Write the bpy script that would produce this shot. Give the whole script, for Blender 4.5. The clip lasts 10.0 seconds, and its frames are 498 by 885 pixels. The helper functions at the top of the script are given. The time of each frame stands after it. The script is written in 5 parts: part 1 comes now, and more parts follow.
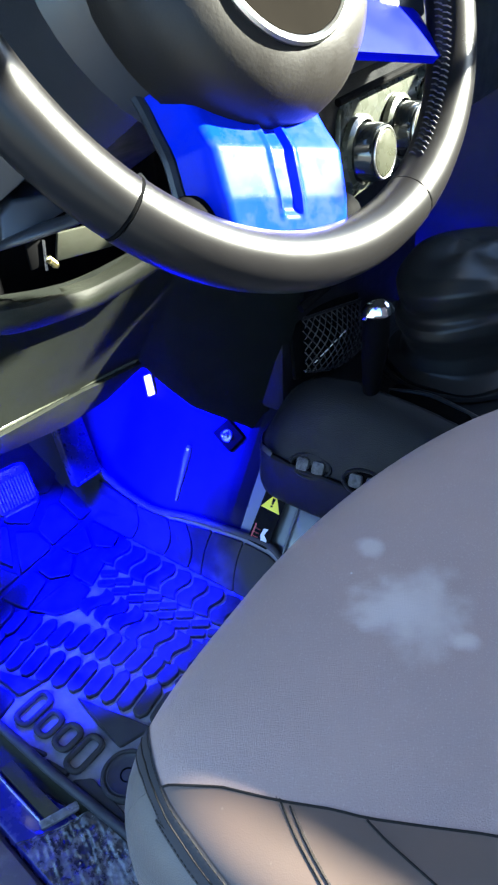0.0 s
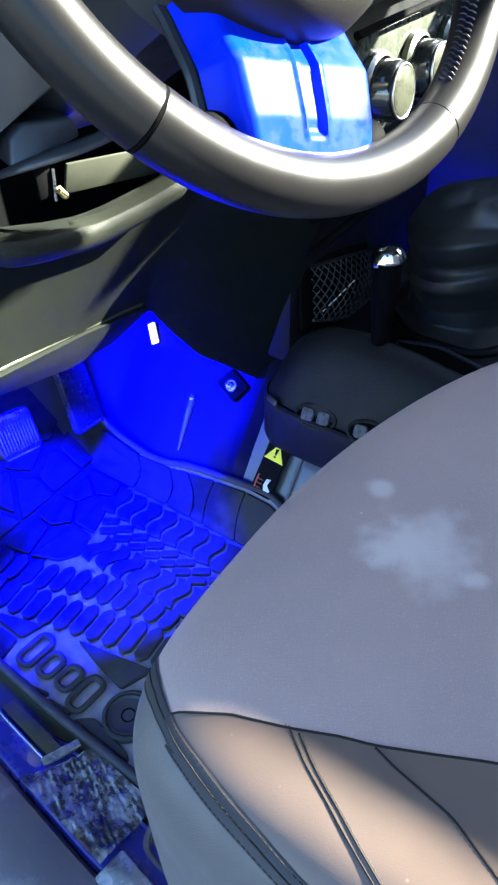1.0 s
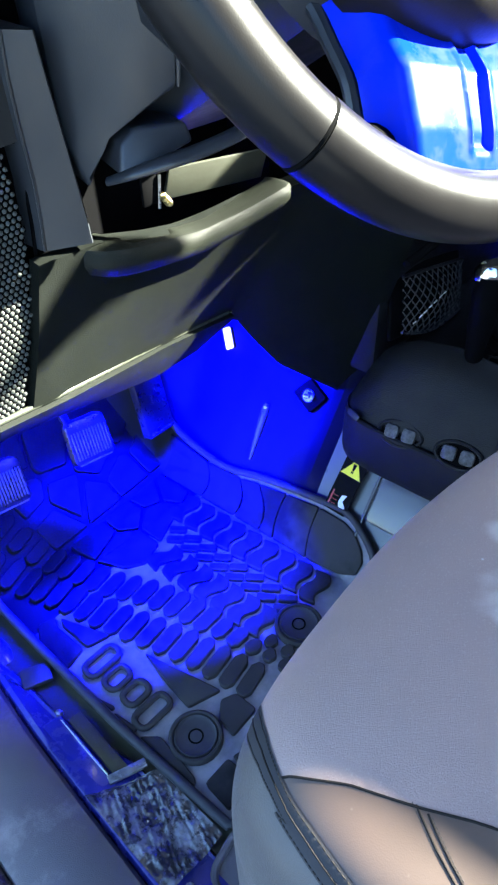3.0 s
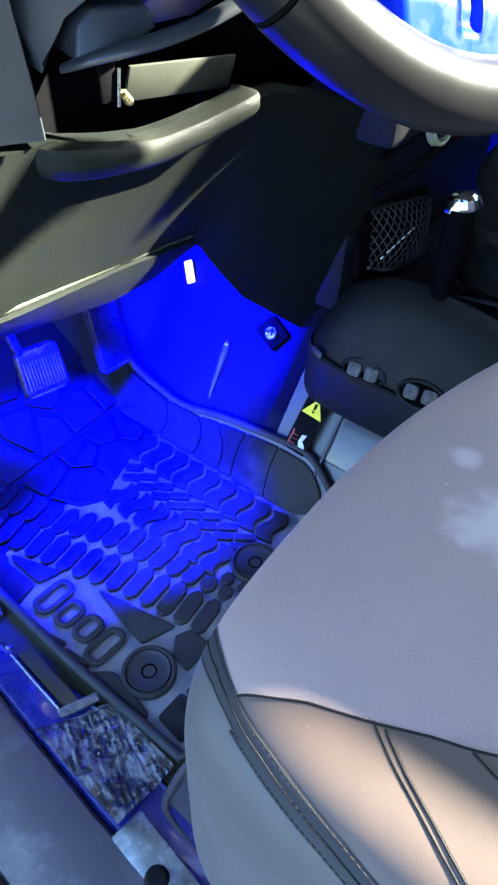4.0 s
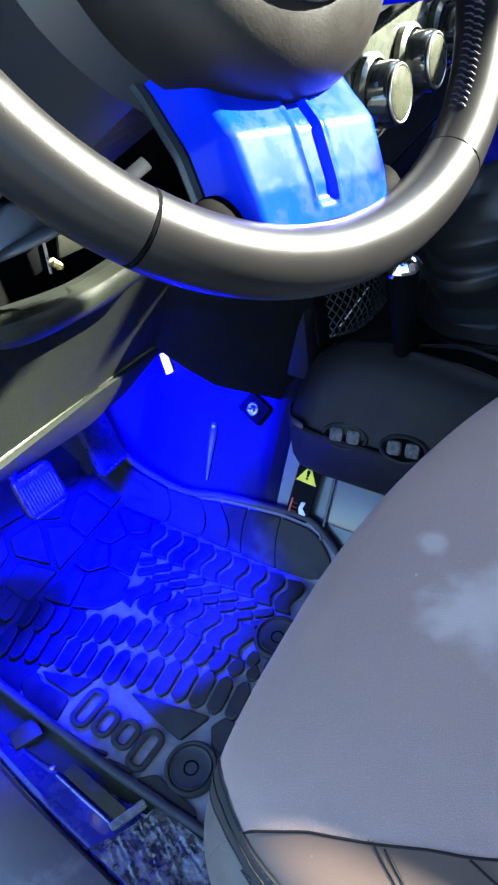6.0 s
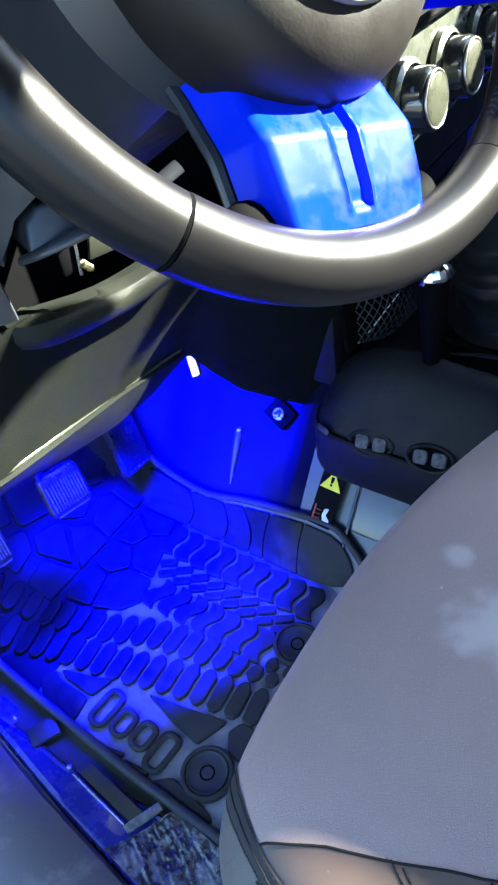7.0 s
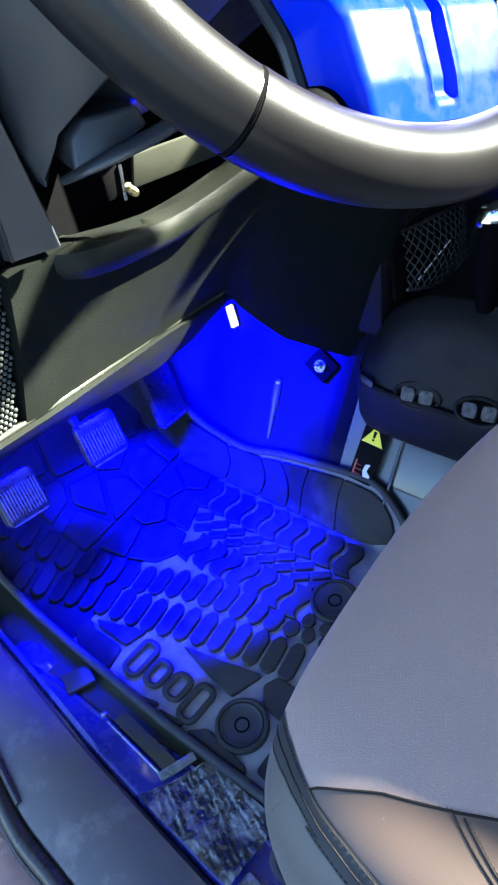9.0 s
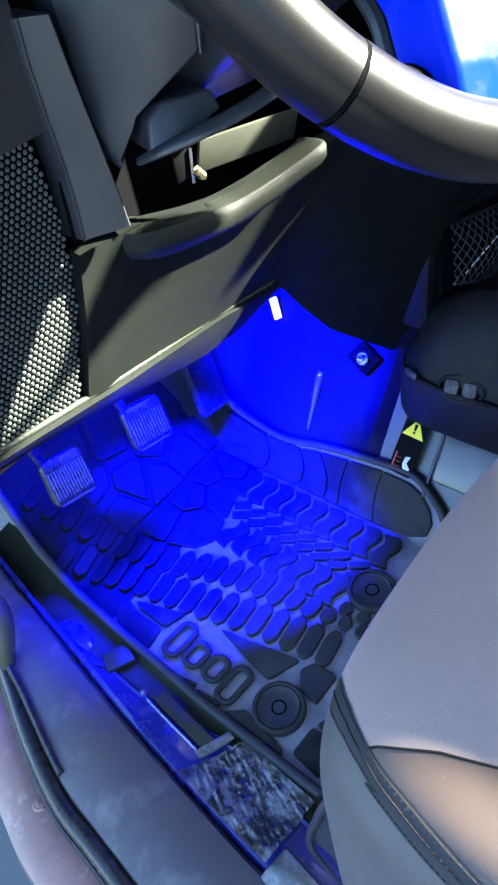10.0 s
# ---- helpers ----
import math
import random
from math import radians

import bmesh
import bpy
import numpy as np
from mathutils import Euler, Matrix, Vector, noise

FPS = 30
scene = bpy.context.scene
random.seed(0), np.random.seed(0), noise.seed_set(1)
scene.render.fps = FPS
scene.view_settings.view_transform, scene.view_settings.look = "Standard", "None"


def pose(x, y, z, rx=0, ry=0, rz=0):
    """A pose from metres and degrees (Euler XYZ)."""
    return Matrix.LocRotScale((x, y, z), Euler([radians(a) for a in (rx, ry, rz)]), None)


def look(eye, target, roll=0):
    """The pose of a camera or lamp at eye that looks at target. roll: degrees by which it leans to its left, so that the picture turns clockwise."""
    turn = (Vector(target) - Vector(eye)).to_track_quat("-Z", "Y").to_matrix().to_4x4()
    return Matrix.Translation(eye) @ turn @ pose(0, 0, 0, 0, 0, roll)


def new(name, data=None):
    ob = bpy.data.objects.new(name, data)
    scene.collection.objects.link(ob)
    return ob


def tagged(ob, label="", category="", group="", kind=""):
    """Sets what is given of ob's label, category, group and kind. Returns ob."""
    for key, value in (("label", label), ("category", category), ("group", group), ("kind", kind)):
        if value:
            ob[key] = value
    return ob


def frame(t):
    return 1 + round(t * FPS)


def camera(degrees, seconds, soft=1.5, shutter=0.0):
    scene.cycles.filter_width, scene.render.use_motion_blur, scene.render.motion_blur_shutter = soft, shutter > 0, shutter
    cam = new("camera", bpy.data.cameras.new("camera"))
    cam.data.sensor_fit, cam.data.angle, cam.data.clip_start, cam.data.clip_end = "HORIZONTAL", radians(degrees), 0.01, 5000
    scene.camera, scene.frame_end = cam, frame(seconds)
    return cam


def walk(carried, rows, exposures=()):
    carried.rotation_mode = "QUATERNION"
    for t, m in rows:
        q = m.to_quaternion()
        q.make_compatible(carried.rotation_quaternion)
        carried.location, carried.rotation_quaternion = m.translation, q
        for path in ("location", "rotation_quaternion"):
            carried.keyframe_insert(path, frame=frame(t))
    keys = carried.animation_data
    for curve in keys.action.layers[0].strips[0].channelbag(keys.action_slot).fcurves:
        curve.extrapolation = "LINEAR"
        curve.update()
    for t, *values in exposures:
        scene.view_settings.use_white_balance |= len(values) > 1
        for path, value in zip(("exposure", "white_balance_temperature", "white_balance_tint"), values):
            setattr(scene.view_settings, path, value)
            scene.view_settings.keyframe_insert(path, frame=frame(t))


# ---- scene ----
cam = camera(38.6, 10.0, soft=2.3)
PATH = [
    (0, (0.024, 0.026, 0.778), (1.284, 0.933, -0.483), -2.9),
    (0.2, (0.021, 0.033, 0.767), (1.207, 0.917, -0.579), -2.7),
    (0.5, (0.017, 0.029, 0.766), (1.265, 0.865, -0.555), -1.2),
    (1, (0.012, 0.031, 0.762), (1.22, 0.893, -0.579), -1.5),
    (1.5, (-0.001, 0.045, 0.759), (1.091, 1.008, -0.612), -5.9),
    (2, (0.01, 0.091, 0.755), (1.068, 1.068, -0.633), -6.9),
    (2.5, (0.019, 0.093, 0.765), (1.089, 1.081, -0.605), -5.9),
    (3, (0.019, 0.09, 0.758), (1.146, 1.042, -0.592), -2.3),
    (3.2, (0.02, 0.081, 0.755), (1.195, 1.0, -0.577), -0.3),
    (4.5, (0.015, 0.095, 0.718), (1.119, 0.839, -0.774), 2.6),
    (5, (0.041, 0.082, 0.756), (1.161, 0.796, -0.739), -0.8),
    (5.5, (0.06, 0.059, 0.787), (1.245, 0.912, -0.579), -7.9),
    (5.7, (0.061, 0.066, 0.784), (1.228, 0.946, -0.581), -9.3),
    (7, (0.064, 0.072, 0.782), (1.178, 1.03, -0.575), -10.5),
    (7.5, (0.055, 0.076, 0.782), (1.158, 1.076, -0.554), -10.8),
    (8, (0.055, 0.076, 0.776), (1.141, 1.097, -0.558), -11.2),
    (8.5, (0.056, 0.076, 0.775), (1.116, 1.098, -0.579), -11.8),
    (9, (0.056, 0.088, 0.753), (1.068, 1.083, -0.655), -12.0),
    (9.5, (0.049, 0.087, 0.762), (1.055, 1.136, -0.611), -12.4),
    (10, (0.024, 0.094, 0.754), (1.002, 1.142, -0.64), -12.1),
]
TONE = [(0.0, 4.28), (1.0, 4.38), (2.0, 4.46), (3.0, 4.46), (4.5, 4.61), (5.5, 4.33), (7.0, 4.24), (8.5, 4.13), (10.0, 4.43)]
walk(cam, [(t, look(eye, target, roll)) for t, eye, target, roll in PATH], TONE)

# ---- light ----
world = bpy.data.worlds.new("sky")
scene.world = world
world.use_nodes = True
_sky = world.node_tree.nodes.new("ShaderNodeTexSky")
_sky.sky_type, _sky.sun_disc = "NISHITA", False
_sky.sun_elevation, _sky.sun_rotation = radians(28), radians(126)
_bg = world.node_tree.nodes["Background"]
_bg.inputs[1].default_value = 0.052
_tint = world.node_tree.nodes.new("ShaderNodeMix")
_tint.data_type, _tint.blend_type = "RGBA", "MULTIPLY"
_tint.inputs[0].default_value, _tint.inputs[7].default_value = 1.0, (0.76, 0.96, 1.18, 1.0)
world.node_tree.links.new(_sky.outputs[0], _tint.inputs[6])
world.node_tree.links.new(_tint.outputs[2], _bg.inputs[0])
SUN_WAY = Vector((-0.714, 0.519, -0.469)).normalized()
sun = new("sun", bpy.data.lights.new("sun", "SUN"))
sun.data.energy, sun.data.angle, sun.data.color = 4.9, radians(0.4), (0.94, 0.95, 0.80)
sun.matrix_world = Matrix.Translation((4, -3, 3)) @ SUN_WAY.to_track_quat("-Z", "Y").to_matrix().to_4x4()


def led(name, eye, target, watts, wide, high, spread=125):
    """A blue strip lamp of the footwell lighting kit."""
    lamp = new(name, bpy.data.lights.new(name, "AREA"))
    lamp.data.shape, lamp.data.size, lamp.data.size_y = "RECTANGLE", wide, high
    lamp.data.spread = radians(spread)
    lamp.data.energy, lamp.data.color = watts, (0.0, 0.0, 1.0)
    lamp.matrix_world = look(eye, target)
    return lamp


led("footwell_led_driver", (0.445, 0.640, 0.290), (0.425, 0.612, 0.000), 3.0, 0.10, 0.010, 70)
led("footwell_led_tunnel", (0.500, 0.640, 0.280), (0.650, 0.620, 0.13), 1.1, 0.07, 0.010, 82)
led("footwell_led_pedals", (0.39, 0.580, 0.365), (0.375, 0.680, 0.14), 0.46, 0.16, 0.010, 88)
led("footwell_led_passenger", (1.14, 0.60, 0.36), (1.15, 0.54, 0.0), 1.2, 0.16, 0.012, 112)


# ---- materials ----
def material(name, colour, rough=0.5, metal=0.0, second=None, scale=40.0, mix=0.5, bump=0.0, bump_scale=400.0, bump_kind="noise", coat=0.0,
             sheen=0.0, rough_spread=0.08, specular=0.5, detail=6.0, dust=None, dust_scale=9.0, dust_low=0.55, dust_high=0.75, dust_detail=8.0):
    """A surface with grain at two scales: a slow stain from colour to second, dust in patches, and fine relief."""
    m = bpy.data.materials.new(name)
    m.use_nodes = True
    n, link = m.node_tree.nodes, m.node_tree.links
    b = n["Principled BSDF"]
    co = n.new("ShaderNodeTexCoord").outputs["Object"]

    def noise_at(s, d=detail, r=0.6):
        t = n.new("ShaderNodeTexNoise")
        t.inputs["Scale"].default_value, t.inputs["Detail"].default_value, t.inputs["Roughness"].default_value = s, d, r
        link.new(co, t.inputs["Vector"])
        return t.outputs["Fac"]

    def blend(fac, a, c):
        x = n.new("ShaderNodeMix")
        x.data_type = "RGBA"
        link.new(fac, x.inputs[0])
        for src, slot in ((a, 6), (c, 7)):
            if isinstance(src, tuple):
                x.inputs[slot].default_value = (*src, 1)
            else:
                link.new(src, x.inputs[slot])
        return x.outputs[2]

    def ramp(fac, lo, hi, v0=0.0, v1=1.0):
        x = n.new("ShaderNodeMapRange")
        link.new(fac, x.inputs[0])
        for slot, v in zip(range(1, 5), (lo, hi, v0, v1)):
            x.inputs[slot].default_value = v
        return x.outputs[0]

    second = second or tuple(0.7 * c for c in colour)
    col = blend(ramp(noise_at(scale), 0.5 - mix / 2, 0.5 + mix / 2), colour, second)
    rgh = ramp(noise_at(scale * 2.3), 0.3, 0.7, max(rough - rough_spread, 0.02), min(rough + rough_spread, 1))
    if dust:
        d = ramp(noise_at(dust_scale, dust_detail, 0.7 if dust_detail > 4 else 0.45), dust_low, dust_high)
        col = blend(d, col, dust)
        mr = n.new("ShaderNodeMix")
        link.new(d, mr.inputs[0])
        link.new(rgh, mr.inputs[2])
        mr.inputs[3].default_value = 0.85
        rgh = mr.outputs[0]
    link.new(col, b.inputs["Base Color"])
    link.new(rgh, b.inputs["Roughness"])
    b.inputs["Metallic"].default_value = metal
    b.inputs["Specular IOR Level"].default_value = specular
    b.inputs["Coat Weight"].default_value, b.inputs["Coat Roughness"].default_value = coat, 0.08
    b.inputs["Sheen Weight"].default_value, b.inputs["Sheen Roughness"].default_value = sheen, 0.4
    if bump:
        if bump_kind == "noise":
            h = noise_at(bump_scale, 3.0)
        else:
            v = n.new("ShaderNodeTexVoronoi")
            v.inputs["Scale"].default_value = bump_scale
            link.new(co, v.inputs["Vector"])
            h = v.outputs["Distance"]
        bp = n.new("ShaderNodeBump")
        bp.inputs["Strength"].default_value, bp.inputs["Distance"].default_value = bump, 0.001
        link.new(h, bp.inputs["Height"])
        link.new(bp.outputs[0], b.inputs["Normal"])
    return m


def glow(name, colour, strength):
    m = material(name, colour, 0.4)
    b = m.node_tree.nodes["Principled BSDF"]
    b.inputs["Emission Color"].default_value, b.inputs["Emission Strength"].default_value = (*colour, 1), strength
    return m


PLASTIC = material("black_grained_plastic", (0.0297, 0.03105, 0.0324), 0.5, second=(0.0405, 0.04185, 0.04185), scale=14, bump=0.15, bump_scale=1300, bump_kind="voronoi")
DASH = material("dusty_grained_dash_plastic", (0.0058, 0.0070, 0.0058), 0.6, second=(0.0080, 0.0092, 0.0077), scale=9, bump=0.3, bump_scale=1150, bump_kind="voronoi",
                dust=(0.026, 0.029, 0.023), dust_scale=90, dust_low=0.66, dust_high=0.95, specular=0.06)
# Dash plastic in a lighter tone and sheen, for the ledge's sunlit top.
LEDGE_TOP = material("lighter_sunlit_dash_lip", (0.0105, 0.0120, 0.0088), 0.45, second=(0.0135, 0.0150, 0.0115), scale=12, bump=0.5, bump_scale=1150, bump_kind="voronoi", specular=0.16)
CONSOLE = material("matt_black_console_plastic", (0.0072, 0.0077, 0.0092), 0.5, second=(0.0102, 0.0106, 0.0116), scale=14, bump=0.3, bump_scale=750, bump_kind="voronoi", specular=0.15)
SMOOTH = material("smooth_black_plastic", (0.017, 0.019, 0.023), 0.36, second=(0.023, 0.025, 0.030), scale=20, bump=0.10, bump_scale=900)
TRIM = material("dark_blue_grey_trim_plastic", (0.0165, 0.0198, 0.0250), 0.45, second=(0.0200, 0.0235, 0.0290), scale=20, bump=0.10, bump_scale=900, specular=0.45)
# Near-black for dark parts and joints, and for shade painted into openings.
DEEP = material("shade_black_plastic", (0.0026, 0.0026, 0.0030), 0.8, specular=0.03)
LEATHER = material("worn_black_leather", (0.0062, 0.0060, 0.0066), 0.31, second=(0.0100, 0.0092, 0.0092), scale=9, bump=0.03, bump_scale=1500, bump_kind="voronoi", rough_spread=0.04, specular=0.23)
BOOT = material("soft_black_leather", (0.0125, 0.0128, 0.0130), 0.40, second=(0.0155, 0.0156, 0.0156), scale=12, rough_spread=0.03, bump=0.08, bump_scale=900, bump_kind="voronoi", specular=0.32)
BLUE = material("glossy_blue_trim", (0.0008, 0.0200, 0.62), 0.30, second=(0.0012, 0.0230, 0.68), scale=10, coat=0.10, rough_spread=0.07, specular=0.034,
                dust=(0.012, 0.027, 0.55), dust_scale=60, dust_low=0.46, dust_high=0.84, dust_detail=6.0)
BLUE_PLAIN = material("plain_blue_side_trim", (0.0006, 0.0040, 0.50), 0.34, second=(0.0008, 0.0052, 0.56), scale=8, coat=0.1, specular=0.05)
SILVER = material("satin_silver_metal", (0.55, 0.55, 0.53), 0.3, metal=1.0, second=(0.5, 0.5, 0.49), scale=12, rough_spread=0.03)
CHROME = material("chrome", (0.75, 0.75, 0.75), 0.12, metal=1.0, second=(0.7, 0.7, 0.7), scale=10, rough_spread=0.02)
NEOPRENE = material("grey_woven_seat_cover", (0.270, 0.196, 0.182), 0.78, second=(0.362, 0.254, 0.222), scale=4.5, mix=0.6, bump=0.5, bump_scale=1100, sheen=0.08, specular=0.25, dust=(0.365, 0.275, 0.252), dust_scale=800, dust_low=0.56, dust_high=0.80, dust_detail=3.0)
BOLSTER = material("bronze_grey_leatherette", (0.105, 0.066, 0.050), 0.5, second=(0.082, 0.057, 0.046), scale=14, bump=0.04, bump_scale=1300, bump_kind="voronoi", sheen=0.15)
SKIRT = material("grey_leatherette", (0.056, 0.053, 0.056), 0.55, second=(0.048, 0.046, 0.049), scale=14, bump=0.2, bump_scale=1100, bump_kind="voronoi", sheen=0.1)
THREAD = material("grey_thread", (0.07, 0.058, 0.05), 0.85)
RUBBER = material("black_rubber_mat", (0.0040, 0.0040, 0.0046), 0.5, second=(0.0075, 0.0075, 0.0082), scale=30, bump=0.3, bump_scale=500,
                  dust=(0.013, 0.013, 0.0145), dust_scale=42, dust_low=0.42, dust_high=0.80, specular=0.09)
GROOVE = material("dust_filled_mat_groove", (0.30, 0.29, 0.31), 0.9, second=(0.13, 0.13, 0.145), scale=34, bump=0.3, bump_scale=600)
# The footwell lamp's blue on the flange is put into this paint.
PAINT_DARK = material("blue_lit_body_paint", (0.018, 0.022, 0.20), 0.25, second=(0.026, 0.030, 0.26), scale=18, coat=0.6, bump=0.08, bump_scale=150,
                      dust=(0.050, 0.050, 0.16), dust_scale=30, dust_low=0.58, dust_high=0.85)
PAINT = material("silver_grey_body_paint", (0.0567, 0.06075, 0.06615), 0.33, second=(0.04455, 0.0486, 0.05265), scale=8, coat=0.5, bump=0.05, bump_scale=200,
                 dust=(0.06075, 0.06075, 0.0594), dust_scale=12, specular=0.35)
SILL = material("black_sill_plastic", (0.082, 0.069, 0.074), 0.40, second=(0.108, 0.091, 0.096), scale=11, bump=0.25, bump_scale=1200, bump_kind="voronoi",
                dust=(0.33, 0.28, 0.285), dust_scale=16, dust_low=0.5, dust_high=0.95)
SCUFFED = material("scuffed_dirty_metal", (0.0675, 0.0675, 0.0702), 0.25, metal=0.3, second=(0.432, 0.428, 0.4185), scale=30, mix=0.35, bump=0.5, bump_scale=120, rough_spread=0.2)
# The dust setting here paints white glints on the film's creases.
FILM = material("crinkled_clear_film", (0.030, 0.030, 0.033), 0.14, second=(0.06, 0.06, 0.064), scale=60, mix=0.3, rough_spread=0.06, specular=0.9, dust=(0.34, 0.34, 0.35), dust_scale=40, dust_low=0.48, dust_high=0.72, dust_detail=8.0)
STEEL = material("zinc_plated_steel", (0.55, 0.55, 0.54), 0.3, metal=1.0, second=(0.4, 0.4, 0.4), scale=90)
YELLOW = material("yellow_print", (0.95, 0.80, 0.0), 0.4, second=(0.9, 0.75, 0.0))
BLACKP = material("black_print", (0.004, 0.004, 0.005), 0.6, specular=0.04)
WHITEP = material("white_print", (0.8, 0.8, 0.8), 0.4)
REDP = material("red_print", (0.45, 0.02, 0.03), 0.4)
CONCRETE = material("pale_concrete", (0.13, 0.128, 0.125), 0.85, second=(0.105, 0.104, 0.102), scale=3, bump=0.4, bump_scale=60)
LINER = material("unseen_roof_black", (0.06, 0.06, 0.06), 0.9, bump=0.2, bump_scale=800)
# Emission that whitens the tab on the footwell lining.
GLINT_GLOW = glow("glowing_glint_white", (0.80, 0.88, 1.0), 0.09)
LED_GLOW = glow("blue_led_glow", (0.0, 0.0, 1.0), 30.0)
PAD = material("pale_worn_pad", (0.115, 0.115, 0.115), 0.7, second=(0.03, 0.03, 0.03), scale=160, mix=0.3, bump=0.5, bump_scale=300)
CORD = material("black_elastic_cord", (0.030, 0.030, 0.033), 0.3, second=(0.045, 0.045, 0.045), scale=60)
RUBBER_GLOSS = material("worn_black_door_seal", (0.024, 0.019, 0.018), 0.30, second=(0.040, 0.031, 0.029), scale=40, specular=0.4)
STITCH = material("grey_waxed_thread", (0.060, 0.058, 0.056), 0.5, second=(0.045, 0.044, 0.043), scale=80)
BRASS = material("brass", (0.75, 0.6, 0.25), 0.3, metal=1.0, scale=90)
GLOSSY = material("glossy_grey_plastic", (0.040, 0.044, 0.033), 0.28, second=(0.048, 0.052, 0.040), scale=25, coat=0.4)
DARK_GLOSS = material("glossy_black_plastic", (0.012, 0.014, 0.015), 0.12, second=(0.018, 0.02, 0.021), scale=30, coat=0.8)
PALE_RING = material("pale_olive_ring", (0.30, 0.32, 0.17), 0.3, second=(0.24, 0.26, 0.14), scale=40)
DIAL = material("olive_dial_face", (0.030, 0.032, 0.022), 0.3, second=(0.036, 0.038, 0.027), scale=40)
# Part of the blue lamp light is tinted into this dark colour.
LINING = material("dark_blue_tinted_lining", (0.003, 0.0035, 0.020), 0.4, second=(0.004, 0.0045, 0.025), scale=12, bump=0.03, bump_scale=150, specular=0.04)
OUTER = material("dusty_outer_sill_paint", (0.34, 0.165, 0.125), 0.4, second=(0.20, 0.105, 0.085), scale=26, coat=0.3, bump=0.15, bump_scale=70, dust=(0.50, 0.34, 0.29), dust_scale=40, dust_low=0.56, dust_high=0.75)


def spots(mat, places, colour, distort=0.012, scale=45.0, world=False):
    """Pale spots with soft ragged edges: places are (x, y, z, radius) in metres."""
    n, link = mat.node_tree.nodes, mat.node_tree.links
    b = n["Principled BSDF"]
    old = b.inputs["Base Color"].links[0].from_socket
    co = n.new("ShaderNodeNewGeometry").outputs["Position"] if world else n.new("ShaderNodeTexCoord").outputs["Object"]
    ns = n.new("ShaderNodeTexNoise")
    ns.inputs["Scale"].default_value, ns.inputs["Detail"].default_value = scale, 6
    link.new(co, ns.inputs["Vector"])
    for x, y, z, r in places:
        d = n.new("ShaderNodeVectorMath")
        d.operation = "DISTANCE"
        link.new(co, d.inputs[0])
        d.inputs[1].default_value = (x, y, z)
        w = n.new("ShaderNodeMath")
        w.operation = "MULTIPLY_ADD"
        link.new(ns.outputs["Fac"], w.inputs[0])
        w.inputs[1].default_value = distort * 4 * min(1.0, r / 0.03)
        link.new(d.outputs["Value"], w.inputs[2])
        k = n.new("ShaderNodeMapRange")
        k.interpolation_type = "SMOOTHSTEP"
        link.new(w.outputs[0], k.inputs[0])
        e = distort * 2 * min(1.0, r / 0.03)
        k.inputs[1].default_value, k.inputs[2].default_value, k.inputs[3].default_value, k.inputs[4].default_value = r * 0.35 + e, r * 1.25 + e, 0.8, 0.0
        x2 = n.new("ShaderNodeMix")
        x2.data_type = "RGBA"
        link.new(k.outputs[0], x2.inputs[0])
        link.new(old, x2.inputs[6])
        x2.inputs[7].default_value = (*colour, 1)
        old = x2.outputs[2]
    link.new(old, b.inputs["Base Color"])


spots(NEOPRENE, [(0.311, 0.108, 0.409, 0.034), (0.300, 0.124, 0.409, 0.022), (0.345, 0.157, 0.406, 0.010), (0.302, 0.073, 0.41, 0.009)], (0.47, 0.385, 0.355))
_r = random.Random(7)
spots(NEOPRENE, [(_r.uniform(0.18, 0.5), _r.uniform(-0.05, 0.2), 0.405, 0.0014) for _ in range(9)], (0.75, 0.73, 0.70), 0.0)
spots(BOLSTER, [(_r.uniform(0.125, 0.19), _r.uniform(0.02, 0.17), 0.402, 0.0016) for _ in range(7)], (0.5, 0.47, 0.43), 0.0)
# Grimy olive kept low in blue, so the channel looks out of the lamp's reach.
GRIME = material("grimy_low_blue_steel", (0.036, 0.036, 0.018), 0.5, second=(0.048, 0.047, 0.024), scale=26, bump=0.3, bump_scale=150, dust=(0.10, 0.095, 0.04), dust_scale=30, dust_low=0.6, dust_high=0.85)
# Set paler than the pad, painting the highlights on the pedal ribs.
RIB = material("pale_pedal_rib", (0.06, 0.06, 0.07), 0.3, second=(0.12, 0.12, 0.13), scale=60)
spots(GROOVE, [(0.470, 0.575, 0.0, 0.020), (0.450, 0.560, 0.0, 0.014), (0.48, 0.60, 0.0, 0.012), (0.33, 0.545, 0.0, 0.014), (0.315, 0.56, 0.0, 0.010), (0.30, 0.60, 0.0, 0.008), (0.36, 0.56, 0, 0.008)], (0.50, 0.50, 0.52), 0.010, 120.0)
# Dust in the tread grooves, toned up for the daylight on it.
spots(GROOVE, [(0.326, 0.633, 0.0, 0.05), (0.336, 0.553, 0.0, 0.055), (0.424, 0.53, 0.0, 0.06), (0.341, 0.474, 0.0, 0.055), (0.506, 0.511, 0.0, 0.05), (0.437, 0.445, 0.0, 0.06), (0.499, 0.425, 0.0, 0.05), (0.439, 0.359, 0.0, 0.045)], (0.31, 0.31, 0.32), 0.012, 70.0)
# Dust on the rear blocks, painted paler where daylight outweighs the blue lamp.
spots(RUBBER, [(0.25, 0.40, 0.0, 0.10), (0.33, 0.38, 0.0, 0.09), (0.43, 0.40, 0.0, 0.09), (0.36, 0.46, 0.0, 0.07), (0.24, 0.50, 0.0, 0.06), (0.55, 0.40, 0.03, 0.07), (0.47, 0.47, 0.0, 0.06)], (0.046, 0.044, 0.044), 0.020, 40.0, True)
